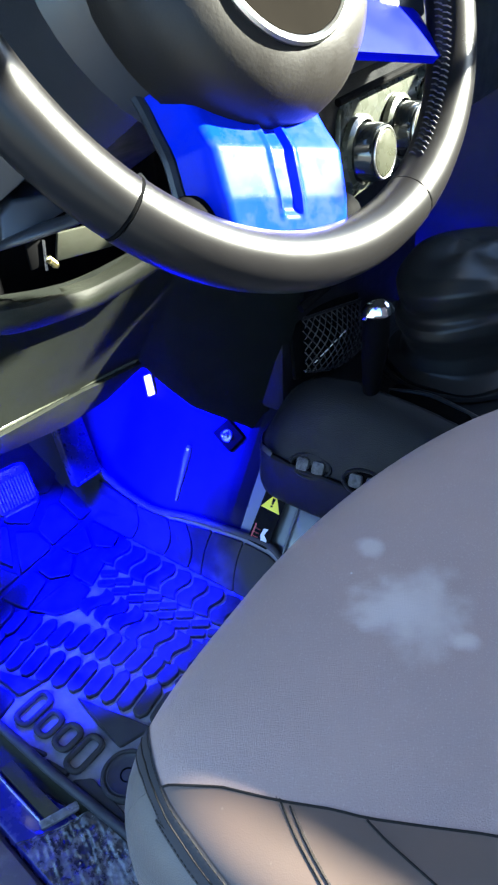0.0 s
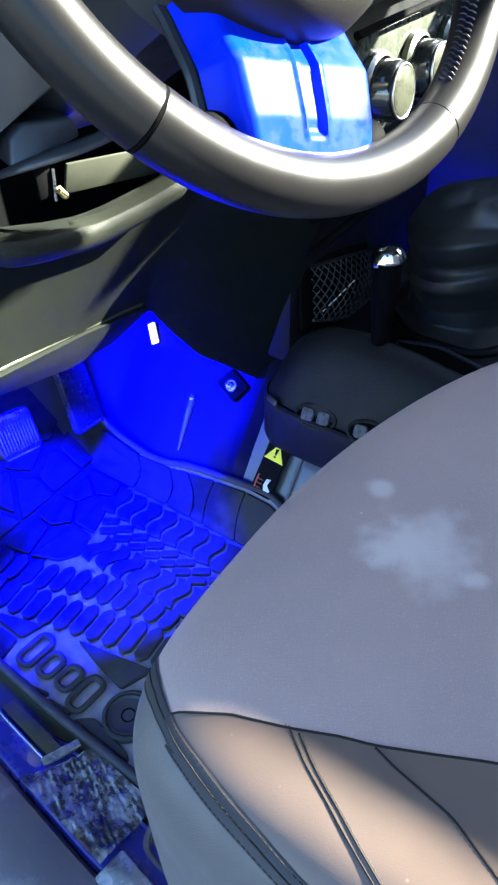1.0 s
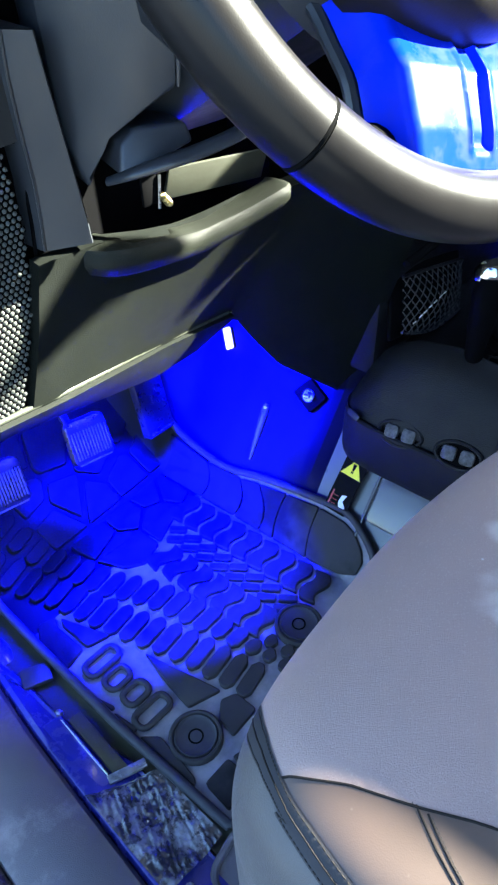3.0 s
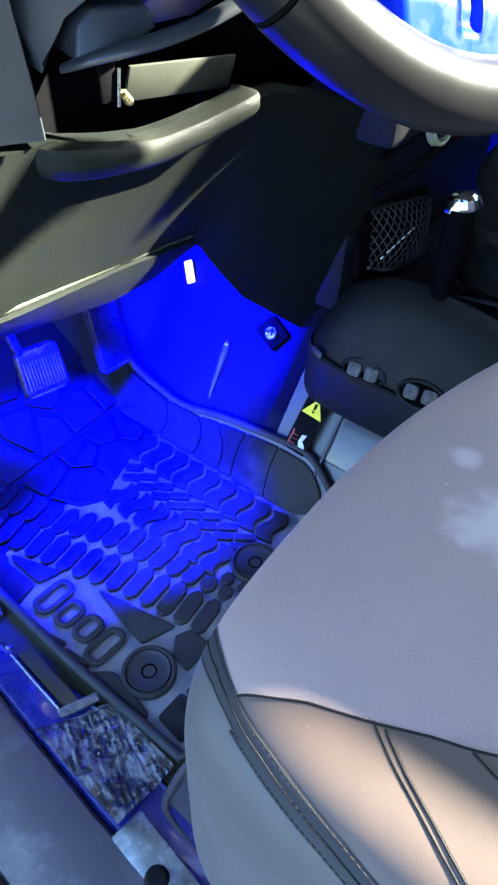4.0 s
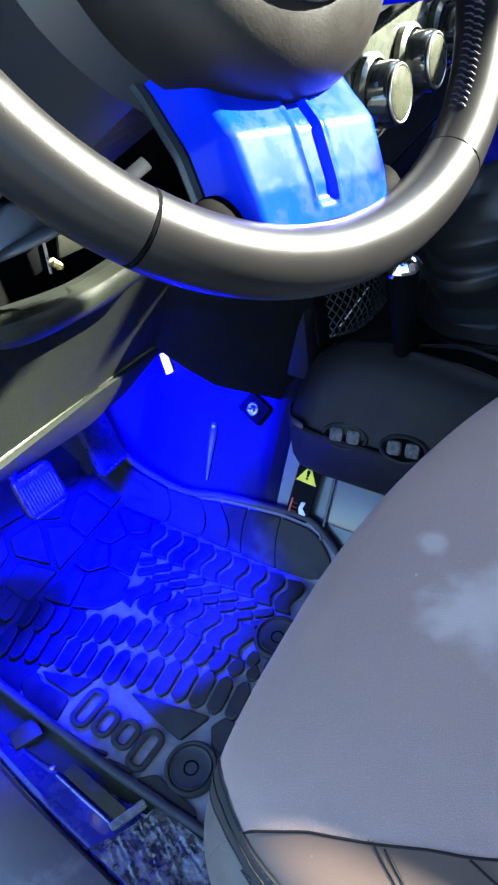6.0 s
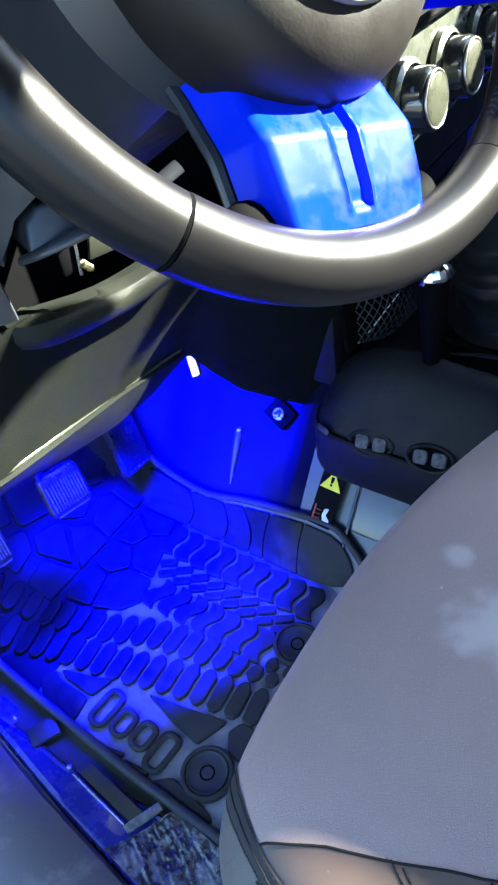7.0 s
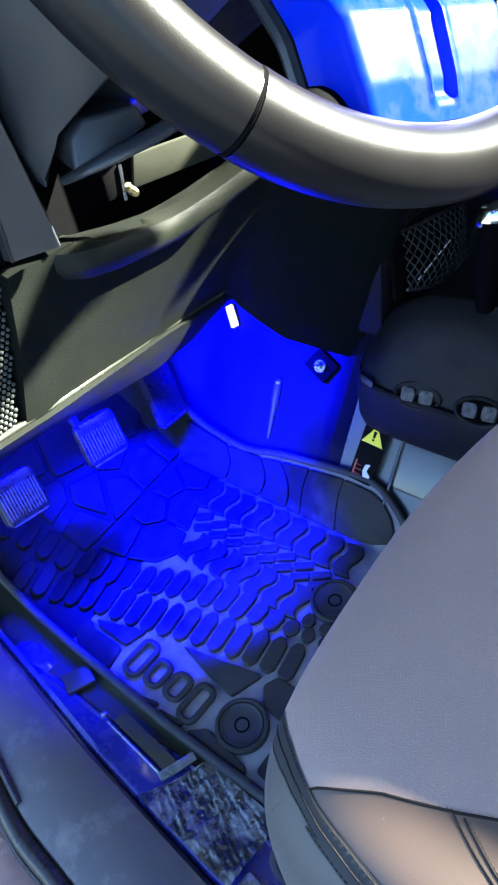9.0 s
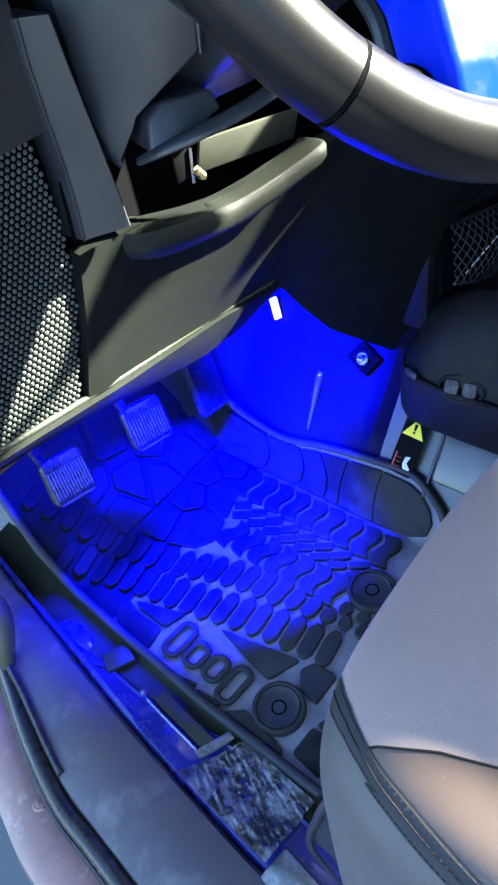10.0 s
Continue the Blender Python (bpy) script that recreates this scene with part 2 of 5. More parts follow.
# Grille studs in a lighter tone than their sheet, as if catching light.
GRILLE = material("paler_lit_stud_plastic", (0.0621, 0.06615, 0.06075), 0.45, second=(0.0783, 0.08235, 0.07425), scale=30, specular=0.25)
MAT_EDGE = material("dusty_rubber_border", (0.026, 0.026, 0.030), 0.6, second=(0.044, 0.043, 0.047), scale=30, bump=0.2, bump_scale=400, specular=0.3)
HUB = material("grained_black_airbag_cover", (0.0085, 0.0072, 0.0064), 0.46, second=(0.0110, 0.0092, 0.0080), scale=14, bump=0.12, bump_scale=520, specular=0.29)
EMBLEM = material("dark_brushed_emblem_disc", (0.0060, 0.0053, 0.0046), 0.7, second=(0.0085, 0.0074, 0.0063), scale=30, specular=0.0)
SEWN = material("dark_sewn_seam", (0.024, 0.021, 0.020), 0.9, specular=0.05)
SEAM_BAND = material("grey_seam_tape", (0.048, 0.047, 0.050), 0.8, second=(0.040, 0.039, 0.042), scale=20, bump=0.15, bump_scale=900, specular=0.05)
MAT_BASE = material("dark_rubber_mat_base", (0.0050, 0.0050, 0.0075), 0.6, second=(0.0080, 0.0080, 0.0110), scale=24, bump=0.2, bump_scale=400, specular=0.08)
PEDAL = material("dark_pedal_rubber", (0.009, 0.009, 0.015), 0.30, second=(0.012, 0.012, 0.018), scale=50)
OLIVE = material("olive_grey_steel", (0.034, 0.036, 0.026), 0.5, second=(0.028, 0.029, 0.021), scale=30, bump=0.1, specular=0.3)


# ---- shapes ----
def part(name, bm, mat, parent=None, label="", smooth=True):
    """One mesh object from a bmesh, under its thing or part."""
    me = bpy.data.meshes.new(name)
    bmesh.ops.recalc_face_normals(bm, faces=bm.faces)
    bm.to_mesh(me)
    bm.free()
    me.materials.append(mat)
    if smooth:
        me.shade_smooth()
        try:
            me.set_sharp_from_angle(angle=radians(38))
        except AttributeError:
            pass
    ob = new(name, me)
    if parent:
        ob.parent = parent
    if label:
        ob["label"] = label
    return ob


def thing(name, label, category, group="", kind="", at=(0, 0, 0)):
    ob = new(name)
    ob.empty_display_size = 0.02
    return tagged(ob, label, category, group, kind)


def join(*bms):
    out = bms[0]
    for b in bms[1:]:
        me = bpy.data.meshes.new("tmp")
        b.to_mesh(me)
        b.free()
        out.from_mesh(me)
        bpy.data.meshes.remove(me)
    return out


def moved(bm, m):
    bm.transform(m)
    return bm


def box(cx, cy, cz, sx, sy, sz, bevel=0.0, seg=2):
    bm = bmesh.new()
    bmesh.ops.create_cube(bm, size=1)
    bm.transform(Matrix.Translation((cx, cy, cz)) @ Matrix.Diagonal((sx, sy, sz, 1)))
    if bevel:
        bmesh.ops.bevel(bm, geom=bm.edges[:], offset=bevel, segments=seg, affect="EDGES", profile=0.5)
    return bm


def prism(outline, low, high, bevel=0.0, m=None, seg=2, bottom=True):
    """A flat outline (x, y) raised from low to high, its upper edge rounded."""
    bm = bmesh.new()
    vs = [bm.verts.new((x, y, low)) for x, y in outline]
    f = bm.faces.new(vs)
    r = bmesh.ops.extrude_face_region(bm, geom=[f])
    top = [v for v in r["geom"] if isinstance(v, bmesh.types.BMVert)]
    for v in top:
        v.co.z = high
    if bevel:
        es = [e for e in bm.edges if e.verts[0] in top and e.verts[1] in top]
        bmesh.ops.bevel(bm, geom=es, offset=bevel, segments=seg, affect="EDGES", profile=0.5)
    if m is not None:
        bm.transform(m)
    return bm


def smooth_path(pts, per=6, closed=False):
    """A Catmull-Rom curve through the points."""
    p = [Vector(q) for q in pts]
    n = len(p)
    out = []
    for i in range(n if closed else n - 1):
        a, b, c, d = (p[(i + k) % n] if closed else p[min(max(i + k, 0), n - 1)] for k in (-1, 0, 1, 2))
        for j in range(per):
            t = j / per
            out.append(0.5 * (2 * b + (c - a) * t + (2 * a - 5 * b + 4 * c - d) * t * t + (3 * b - a - 3 * c + d) * t ** 3))
    if not closed:
        out.append(p[-1])
    return out


def tube(pts, r, sides=8, closed=False, flat=1.0, caps=True):
    """A tube along points; r is a number or one for each point; flat squeezes it."""
    pts = [Vector(q) for q in pts]
    n = len(pts)
    bm = bmesh.new()
    rings, up = [], None
    for i, p in enumerate(pts):
        a = pts[(i - 1) % n] if closed or i else p
        c = pts[(i + 1) % n] if closed or i < n - 1 else p
        t = (c - a).normalized()
        if up is None:
            up = t.orthogonal().normalized()
        up = (up - t * up.dot(t)).normalized()
        side = t.cross(up)
        rr = r[i] if isinstance(r, (list, tuple)) else r
        rings.append([bm.verts.new(p + rr * (math.cos(k) * up + flat * math.sin(k) * side)) for k in (2 * math.pi * j / sides for j in range(sides))])
    for i in range(n if closed else n - 1):
        a, b = rings[i], rings[(i + 1) % n]
        shift = 0
        if closed and i == n - 1:
            shift = min(range(sides), key=lambda s: sum((a[j].co - b[(j + s) % sides].co).length for j in range(sides)))
        for j in range(sides):
            bm.faces.new((a[j], a[(j + 1) % sides], b[(j + 1 + shift) % sides], b[(j + shift) % sides]))
    if caps and not closed:
        bm.faces.new(rings[0]), bm.faces.new(rings[-1])
    return bm


def sheet(f, nu, nv, thick=0.0):
    """A surface f(u, v), u and v from 0 to 1, with a back at its thickness."""
    bm = bmesh.new()
    g = [[bm.verts.new(f(i / nu, j / nv)) for j in range(nv + 1)] for i in range(nu + 1)]
    for i in range(nu):
        for j in range(nv):
            bm.faces.new((g[i][j], g[i + 1][j], g[i + 1][j + 1], g[i][j + 1]))
    if thick:
        bmesh.ops.recalc_face_normals(bm, faces=bm.faces)
        bmesh.ops.solidify(bm, geom=bm.faces[:], thickness=thick)
    return bm


def loft(sections, closed=True, caps=True, bevel=0.0):
    """Skin over rings of equally many points."""
    bm = bmesh.new()
    rings = [[bm.verts.new(p) for p in s] for s in sections]
    m = len(rings[0])
    for a, b in zip(rings, rings[1:]):
        for j in range(m if closed else m - 1):
            bm.faces.new((a[j], a[(j + 1) % m], b[(j + 1) % m], b[j]))
    if caps and closed:
        bm.faces.new(rings[0]), bm.faces.new(rings[-1])
    if bevel:
        bmesh.ops.bevel(bm, geom=bm.edges[:], offset=bevel, segments=3, affect="EDGES", profile=0.5)
    return bm


def lathe(profile, m=None, steps=32):
    """Turn (r, z) points round the z axis."""
    bm = loft([[(r * math.cos(2 * math.pi * k / steps), r * math.sin(2 * math.pi * k / steps), z) for k in range(steps)] for r, z in profile])
    if m is not None:
        bm.transform(m)
    return bm


def frame_of(origin, xdir, normal):
    """A pose whose x runs along xdir and z along normal."""
    z = Vector(normal).normalized()
    x = Vector(xdir)
    x = (x - z * x.dot(z)).normalized()
    y = z.cross(x)
    m = Matrix((x, y, z)).transposed().to_4x4()
    m.translation = Vector(origin)
    return m


def lerp_table(t, table):
    """Straight-line reading of (t, value) rows in order."""
    if t <= table[0][0]:
        return table[0][1]
    for (a, va), (b, vb) in zip(table, table[1:]):
        if t <= b:
            return va + (vb - va) * (t - a) / (b - a)
    return table[-1][1]


def rounded(outline, r, per=3):
    """The outline with its corners rounded."""
    out = []
    n = len(outline)
    for i in range(n):
        p, a, b = (Vector((*outline[(i + k) % n], 0)) for k in (0, -1, 1))
        da, db = a - p, b - p
        cut = min(r, da.length * 0.45, db.length * 0.45)
        s, e = p + da.normalized() * cut, p + db.normalized() * cut
        for k in range(per + 1):
            t = k / per
            q = s * (1 - t) ** 2 + p * 2 * t * (1 - t) + e * t * t
            out.append((q.x, q.y))
    return out


# ---- the cabin's shell ----
def tunnel_x(z):
    return 0.57 + (z - 0.05) / 1.3


def toe(y):
    """Height of the floor: level, then up the toe board."""
    return 0.0 if y < 0.70 else (y - 0.70) * 0.75


def mat_left(y):
    return lerp_table(y, [(0.27, 0.200), (0.45, 0.204), (0.60, 0.214), (0.75, 0.226), (0.84, 0.245)])


bm = sheet(lambda u, v: (-1500 + 3000 * u, -1500 + 3000 * v, -0.52), 2, 2)
tagged(part("ground", bm, CONCRETE), "pale sunlit concrete ground outside the vehicle", "ground", kind="structure")

FLOOR_Y = [-0.9, -0.3, 0.2, 0.5, 0.7, 0.8, 0.95, 1.05]
bm = loft([[(x, y, toe(y) - 0.014 ) for x in (max(0.199, mat_left(y) + 0.004), 0.27, 0.3, 0.45, 0.58)] for y in FLOOR_Y], closed=False)
bmesh.ops.solidify(bm, geom=bm.faces[:], thickness=0.01)
tagged(part("floor", bm, PAINT), "silver-grey painted steel floor pan under the mat", "floor", kind="structure")

# transmission tunnel with a pressed ridge


def tunnel_section(y):
    ring = []
    for k in range(15):
        z = -0.03 + 0.24 * k / 14
        bulge = 0.014 * math.exp(-((y - 0.462) / 0.012) ** 2) * min(1.0, max(0.0, (z - 0.055) / 0.03))
        flare = max(0, y - 0.60) * 0.25
        ring.append((tunnel_x(z) - bulge + flare * (0.3 + z), y, z + max(0, y - 0.7) * 0.5))
    ring += [(0.72, y, 0.222), (0.95, y, 0.222), (1.02, y, 0.19), (1.1, y, -0.03)]
    return ring


bm = loft([tunnel_section(-0.9 + 1.346 * k / 150) for k in range(151)], closed=False)
tagged(part("wall_tunnel", bm, PAINT), "silver-grey painted transmission tunnel wall", "wall", kind="structure")
bm = loft([tunnel_section(0.446 + 0.604 * k / 80) for k in range(81)], closed=False)
tagged(part("wall_footwell", bm, LINING), "dark glossy footwell side lining with a pressed ridge, tinted for its blue light", "wall", kind="structure")

bm = box(0.75, 1.02, 0.40, 1.5, 0.02, 0.9)
tagged(part("wall_firewall", bm, LINING), "painted steel firewall behind the pedals", "wall", kind="structure")
bm = loft([[(x, y, toe(y) - 0.014) for x in (1.05, 1.3, 1.5)] for y in FLOOR_Y], closed=False)
tagged(part("floor_passenger", bm, PAINT), "painted steel passenger floor", "floor", kind="structure")
# Unseen wall: its height, bent bar and block are cut to shade the dash.
bm = join(box(1.515, 0.1, 0.385, 0.03, 1.9, 1.27), box(1.515, -0.925, 0.52, 0.03, 0.85, 1.54),
          prism([(-0.62, 1.376), (-0.461, 1.296), (-0.446, 1.287), (-0.429, 1.280), (-0.414, 1.271), (-0.40, 1.263), (-0.390, 1.252), (-0.384, 1.256), (-0.388, 1.290), (-0.402, 1.312), (-0.409, 1.311), (-0.421, 1.306), (-0.431, 1.301), (-0.440, 1.295), (-0.449, 1.294), (-0.463, 1.303), (-0.62, 1.386)], 0.0, 0.03, 0, frame_of((1.50, 0, 0), (0, 1, 0), (1, 0, 0))), box(1.515, -0.075, 1.17, 0.03, 0.46, 0.09, 0.004))
tagged(part("wall_passenger", bm, PLASTIC), "unseen passenger side wall with a bar and block shaped to cast shade", "wall", kind="structure")
bm = box(0.7, -1.35, 0.45, 1.7, 0.03, 1.9)
tagged(part("wall_rear", bm, PLASTIC), "dark rear wall of the cabin", "wall", kind="structure")
# Unseen panel, sized to cut sky light yet let the sun in.
bm = box(0.475, -0.40, 1.28, 1.15, 1.90, 0.035, 0.01)
tagged(part("ceiling", bm, LINER), "unseen black roof panel added to hold sky light off the driver side", "ceiling", kind="structure")
# Unseen side, closed off to darken the ambient light on the dash.
bm = join(box(-0.04, -0.62, 0.55, 0.06, 0.2, 1.4, 0.015), box(-0.04, -1.04, 0.55, 0.05, 0.64, 1.4))
tagged(part("wall_pillar", bm, PLASTIC), "unseen black pillar and rear side panel added to cut sky light on the dash", "pillar", kind="structure")

# door sill: stepped strips carried along the car, the outer ones slanting
PLATE_L = [(0.0, -0.02), (0.38, 0.028), (0.50, 0.042), (0.58, 0.066), (0.66, 0.098), (0.80, 0.15), (0.9, 0.19)]
PLATE_R = [(0.0, 0.096), (0.30, 0.108), (0.44, 0.125), (0.516, 0.135), (0.583, 0.147), (0.662, 0.160), (0.756, 0.175), (0.9, 0.200)]
GAP = [(0.0, 0.158), (0.28, 0.172), (0.34, 0.184), (0.40, 0.188), (0.46, 0.182), (0.50, 0.172), (0.55, 0.173), (0.59, 0.176), (0.63, 0.172), (0.69, 0.173), (0.756, 0.188), (0.9, 0.213)]
SILL_YS = [-0.6 + 1.48 * k / 60 for k in range(61)]


def sill_strip(name, profile, mat, label, base=-0.06):
    """profile(y) gives (x, z) points across the sill."""
    def ring_at(y):
        pts = [(x, y, z) for x, z in profile(y)]
        return pts + [(pts[-1][0], y, base), (pts[0][0], y, base)]
    return tagged(part(name, loft([ring_at(y) for y in SILL_YS]), mat), label, "door sill", kind="structure")


def plate_profile(y):
    l, r = lerp_table(y, PLATE_L), lerp_table(y, PLATE_R)
    return [(l, 0.008), (l + 0.003, 0.016), (l + 0.012, 0.019), ((l + r) / 2, 0.022), (r - 0.014, 0.020), (r - 0.004, 0.017), (r, 0.010)]


def flange_profile(y):
    r, g = lerp_table(y, PLATE_R) + 0.001, lerp_table(y, GAP)
    return [(r, 0.004), (r + 0.004, 0.011), (r + 0.009, 0.012), (r + (g - r) * 0.6, 0.002), (g - 0.006, -0.006), (g - 0.003, -0.004), (g, -0.009)]


def channel_profile(y):
    g = lerp_table(y, GAP) + 0.001
    m = max(mat_left(y) + 0.003, g + 0.008)
    deep = lerp_table(y, [(0.50, -0.010), (0.60, -0.013), (0.72, -0.010)])
    return [(g, deep), (g * 0.7 + m * 0.3, deep - 0.003), (g * 0.3 + m * 0.7, deep - 0.002), (m, deep)]


def outer_profile(y):
    l = lerp_table(y, PLATE_L) - 0.014
    return [(l - 0.066, -0.09), (l - 0.062, -0.03), (l - 0.057, -0.010), (l - 0.048, -0.004), (l - 0.02, 0.002), (l, -0.002)]


sill_strip("trim_sill_plate", plate_profile, SILL, "dusty black plastic sill plate")
sill_strip("trim_sill_flange", flange_profile, PAINT_DARK, "glossy painted sill flange with the blue footwell light in its colour")
sill_strip("trim_sill_channel", channel_profile, GRIME, "dirty metal channel between sill and floor mat, toned against the blue light", -0.09)
sill_strip("trim_sill_outer", outer_profile, OUTER, "dirty painted outer sill edge", -0.30)


# ---- steering wheel ----
WHEEL_C = Vector((0.3826, 0.2765, 0.7603))
WHEEL_A, WHEEL_B, WHEEL_SPIN = 0.5169, -0.1733, -15.5
WHEEL_N = Vector((math.sin(WHEEL_B) * math.cos(WHEEL_A), -math.cos(WHEEL_A) * math.cos(WHEEL_B), math.sin(WHEEL_A)))
COLUMN = frame_of(WHEEL_C, (math.cos(WHEEL_B), math.sin(WHEEL_B), 0), WHEEL_N)
WHEEL = COLUMN @ pose(0, 0, 0, 0, 0, WHEEL_SPIN)
R_RIM, R_TUBE = 0.172, 0.0155


def rim_arc(a0, a1, extra=0.0, steps=40):
    """A length of the rim between two angles from the bottom, anticlockwise."""
    pts = []
    for k in range(steps + 1):
        a = radians(a0 + (a1 - a0) * k / steps)
        pts.append((R_RIM * math.sin(a), -R_RIM * math.cos(a), 0))
    return tube(pts, R_TUBE + extra, 20)


wheel = thing("steering_wheel", "black leather steering wheel with glossy blue spoke trim, turned slightly", "steering wheel")
LOW, HIGH = 34, 125
part("rim", moved(rim_arc(-LOW, LOW, 0.0003), WHEEL), LEATHER, wheel, "smooth lower rim section")
grip_r = part("grip", moved(rim_arc(LOW + 0.6, HIGH), WHEEL), LEATHER, wheel, "stitched leather grip")
grip_l = part("grip", moved(rim_arc(-HIGH, -LOW - 0.6), WHEEL), LEATHER, wheel, "stitched leather grip")
part("rim", moved(rim_arc(HIGH + 0.6, 360 - HIGH - 0.6, 0.0, 60), WHEEL), LEATHER, wheel)

# hub cover
hub = lathe([(0.0, 0.0265), (0.040, 0.026), (0.056, 0.024), (0.068, 0.0195), (0.077, 0.012), (0.083, 0.002), (0.0855, -0.010), (0.084, -0.024)], pose(0, -0.018, 0), steps=64)
hub_ob = part("hub_cover", moved(hub, WHEEL), HUB, wheel, "padded black airbag cover")
part("emblem_ring", moved(tube([(0.0445 * math.cos(k / 48 * math.tau), -0.028 + 0.0445 * math.sin(k / 48 * math.tau), 0.0252) for k in range(48)], 0.0024, 8, closed=True), WHEEL), SILVER, hub_ob)
part("emblem_disc", moved(lathe([(0, 0.0272), (0.042, 0.0265), (0.043, 0.022)], pose(0, -0.028, 0), 40), WHEEL), EMBLEM, hub_ob)
part("hub_back", moved(lathe([(0.0, -0.014), (0.088, -0.014), (0.092, -0.024), (0.100, -0.045), (0.0, -0.045)], steps=48), WHEEL), SMOOTH, wheel)


def spoke_surface(y, s):
    """The lower spoke trim: y from hub to rim, s from -1 to 1 across; it bows toward the driver in its middle."""
    half = lerp_table(-y, [(0.066, 0.0465), (0.085, 0.0445), (0.100, 0.0445), (0.115, 0.0450), (0.135, 0.0436), (0.150, 0.0418), (0.156, 0.0395)])
    rise = lerp_table(-y, [(0.058, -0.024), (0.072, -0.0170), (0.085, -0.0110), (0.100, -0.0045), (0.1110, 0.0010), (0.1150, 0.0027), (0.140, 0.0037), (0.156, 0.0020)])
    a, way = abs(s), math.copysign(1.0, s)
    turn = radians(66) * min(1.0, max(0.0, (a - 0.62) / 0.22))
    over = max(0.0, a - 0.84) / 0.16
    edge = half - 0.0050
    across = edge * min(a, 0.62) / 0.62 + 0.0070 * math.sin(turn) + 0.0060 * over
    fall = 0.0075 * (1 - math.cos(turn)) + 0.0150 * over
    g = min(1.0, max(0.0, (0.105 - a) / 0.03)) * min(1.0, max(0.0, (-y - 0.090) / 0.004)) * min(1.0, max(0.0, (0.1495 + y) / 0.004))
    lip = 0.0011 * math.exp(-((a - 0.125) / 0.022) ** 2) * (1 if g or a > 0.105 else 0) * min(1.0, max(0.0, (-y - 0.088) / 0.006)) * min(1.0, max(0.0, (0.151 + y) / 0.004))
    return (across * way, y, rise - fall - 0.0026 * g + lip)


bm = sheet(lambda u, v: spoke_surface(-0.070 - 0.086 * u, -1 + 2 * v), 56, 90, 0.004)
part("spoke_trim", moved(bm, WHEEL), BLUE, wheel, "scuffed glossy blue lower spoke cover")
for s in (-1, 1):
    edge = [spoke_surface(-0.070 - 0.086 * k / 20, s) for k in range(21)]
    part("spoke_edge", moved(tube([(x + s * 0.001, y, z - 0.004) for x, y, z in edge], 0.0036, 8), WHEEL), SMOOTH, wheel)
    bm = sheet(lambda u, v: (s * (0.058 + (0.098 if s < 0 else 0.110) * u), -0.062 + 0.007 * u + (0.04 if s < 0 else 0.0) + 0.085 * v, 0.004 - 0.036 * v - 0.012 * max(0, u - 0.85) / 0.15), 16, 16, 0.006)
    trim_ob = part("spoke_trim", moved(bm, WHEEL), BLUE_PLAIN, wheel, "glossy blue side spoke cover")
    part("button_pad", moved(box(s * 0.138, -0.008 + (0.04 if s < 0 else 0.0), -0.016, 0.046, 0.030, 0.010, 0.003), WHEEL), SMOOTH, trim_ob)

for s in (-1, 1):
    web = bmesh.new()
    bmesh.ops.create_uvsphere(web, u_segments=20, v_segments=12, radius=1.0)
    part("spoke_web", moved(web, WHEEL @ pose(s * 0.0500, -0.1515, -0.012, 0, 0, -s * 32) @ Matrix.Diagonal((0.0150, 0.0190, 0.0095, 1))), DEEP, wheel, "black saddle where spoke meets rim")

# steering column shroud
def shroud_ring(k, w, h, drop):
    base = COLUMN @ Vector((0, drop, -k))
    ux, uy = COLUMN.to_3x3() @ Vector((1, 0, 0)), COLUMN.to_3x3() @ Vector((0, 1, 0))
    shape = [(-1, 0.5), (-0.85, 0.9), (-0.5, 1), (0.5, 1), (0.85, 0.9), (1, 0.5), (0.95, -0.3), (0.62, -0.85), (0.5, -1), (-0.5, -1), (-0.62, -0.85), (-0.95, -0.3)]
    return [base + ux * (w * a) + uy * (h * b) for a, b in shape]


shroud = thing("column_shroud", "dark grey plastic steering column shroud with angled sides", "steering column")
part("collar", loft([shroud_ring(0.045, 0.064, 0.056, 0.004), shroud_ring(0.06, 0.072, 0.062, 0.004), shroud_ring(0.074, 0.0727, 0.0626, 0.004)]), SMOOTH, shroud, smooth=True)
part("shell", loft([shroud_ring(0.0755, 0.0727, 0.0626, 0.004), shroud_ring(0.16, 0.076, 0.066, 0.004), shroud_ring(0.27, 0.076, 0.068, 0.004)]), SMOOTH, shroud, smooth=True)

# ---- lower dash ----
TOP_Y = [(0.08, 0.51), (0.19, 0.50), (0.25, 0.49), (0.315, 0.481), (0.36, 0.476), (0.40, 0.470), (0.448, 0.458), (0.50, 0.447), (0.55, 0.437), (0.60, 0.424), (0.66, 0.402), (0.68, 0.400)]
TOP_Z = [(0.08, 0.53), (0.315, 0.527), (0.36, 0.515), (0.40, 0.508), (0.455, 0.515), (0.52, 0.515), (0.60, 0.49), (0.68, 0.46)]
LOW_Y = [(0.08, 0.50), (0.255, 0.500), (0.398, 0.520), (0.50, 0.530), (0.518, 0.524), (0.546, 0.520), (0.58, 0.515), (0.68, 0.480)]
LOW_Z = [(0.08, 0.44), (0.19, 0.425), (0.255, 0.412), (0.398, 0.378), (0.50, 0.354), (0.518, 0.346), (0.546, 0.302), (0.58, 0.254), (0.68, 0.16)]


def dash_face(x, s):
    a = Vector((x, lerp_table(x, TOP_Y), lerp_table(x, TOP_Z)))
    b = Vector((x, lerp_table(x, LOW_Y), lerp_table(x, LOW_Z)))
    p = a.lerp(b, s)
    p.y -= 0.003 * math.sin(math.pi * min(1, max(0, s)))
    return p


dash = thing("knee_panel", "dusty grained black lower dash panel with curved lip below column", "dashboard")
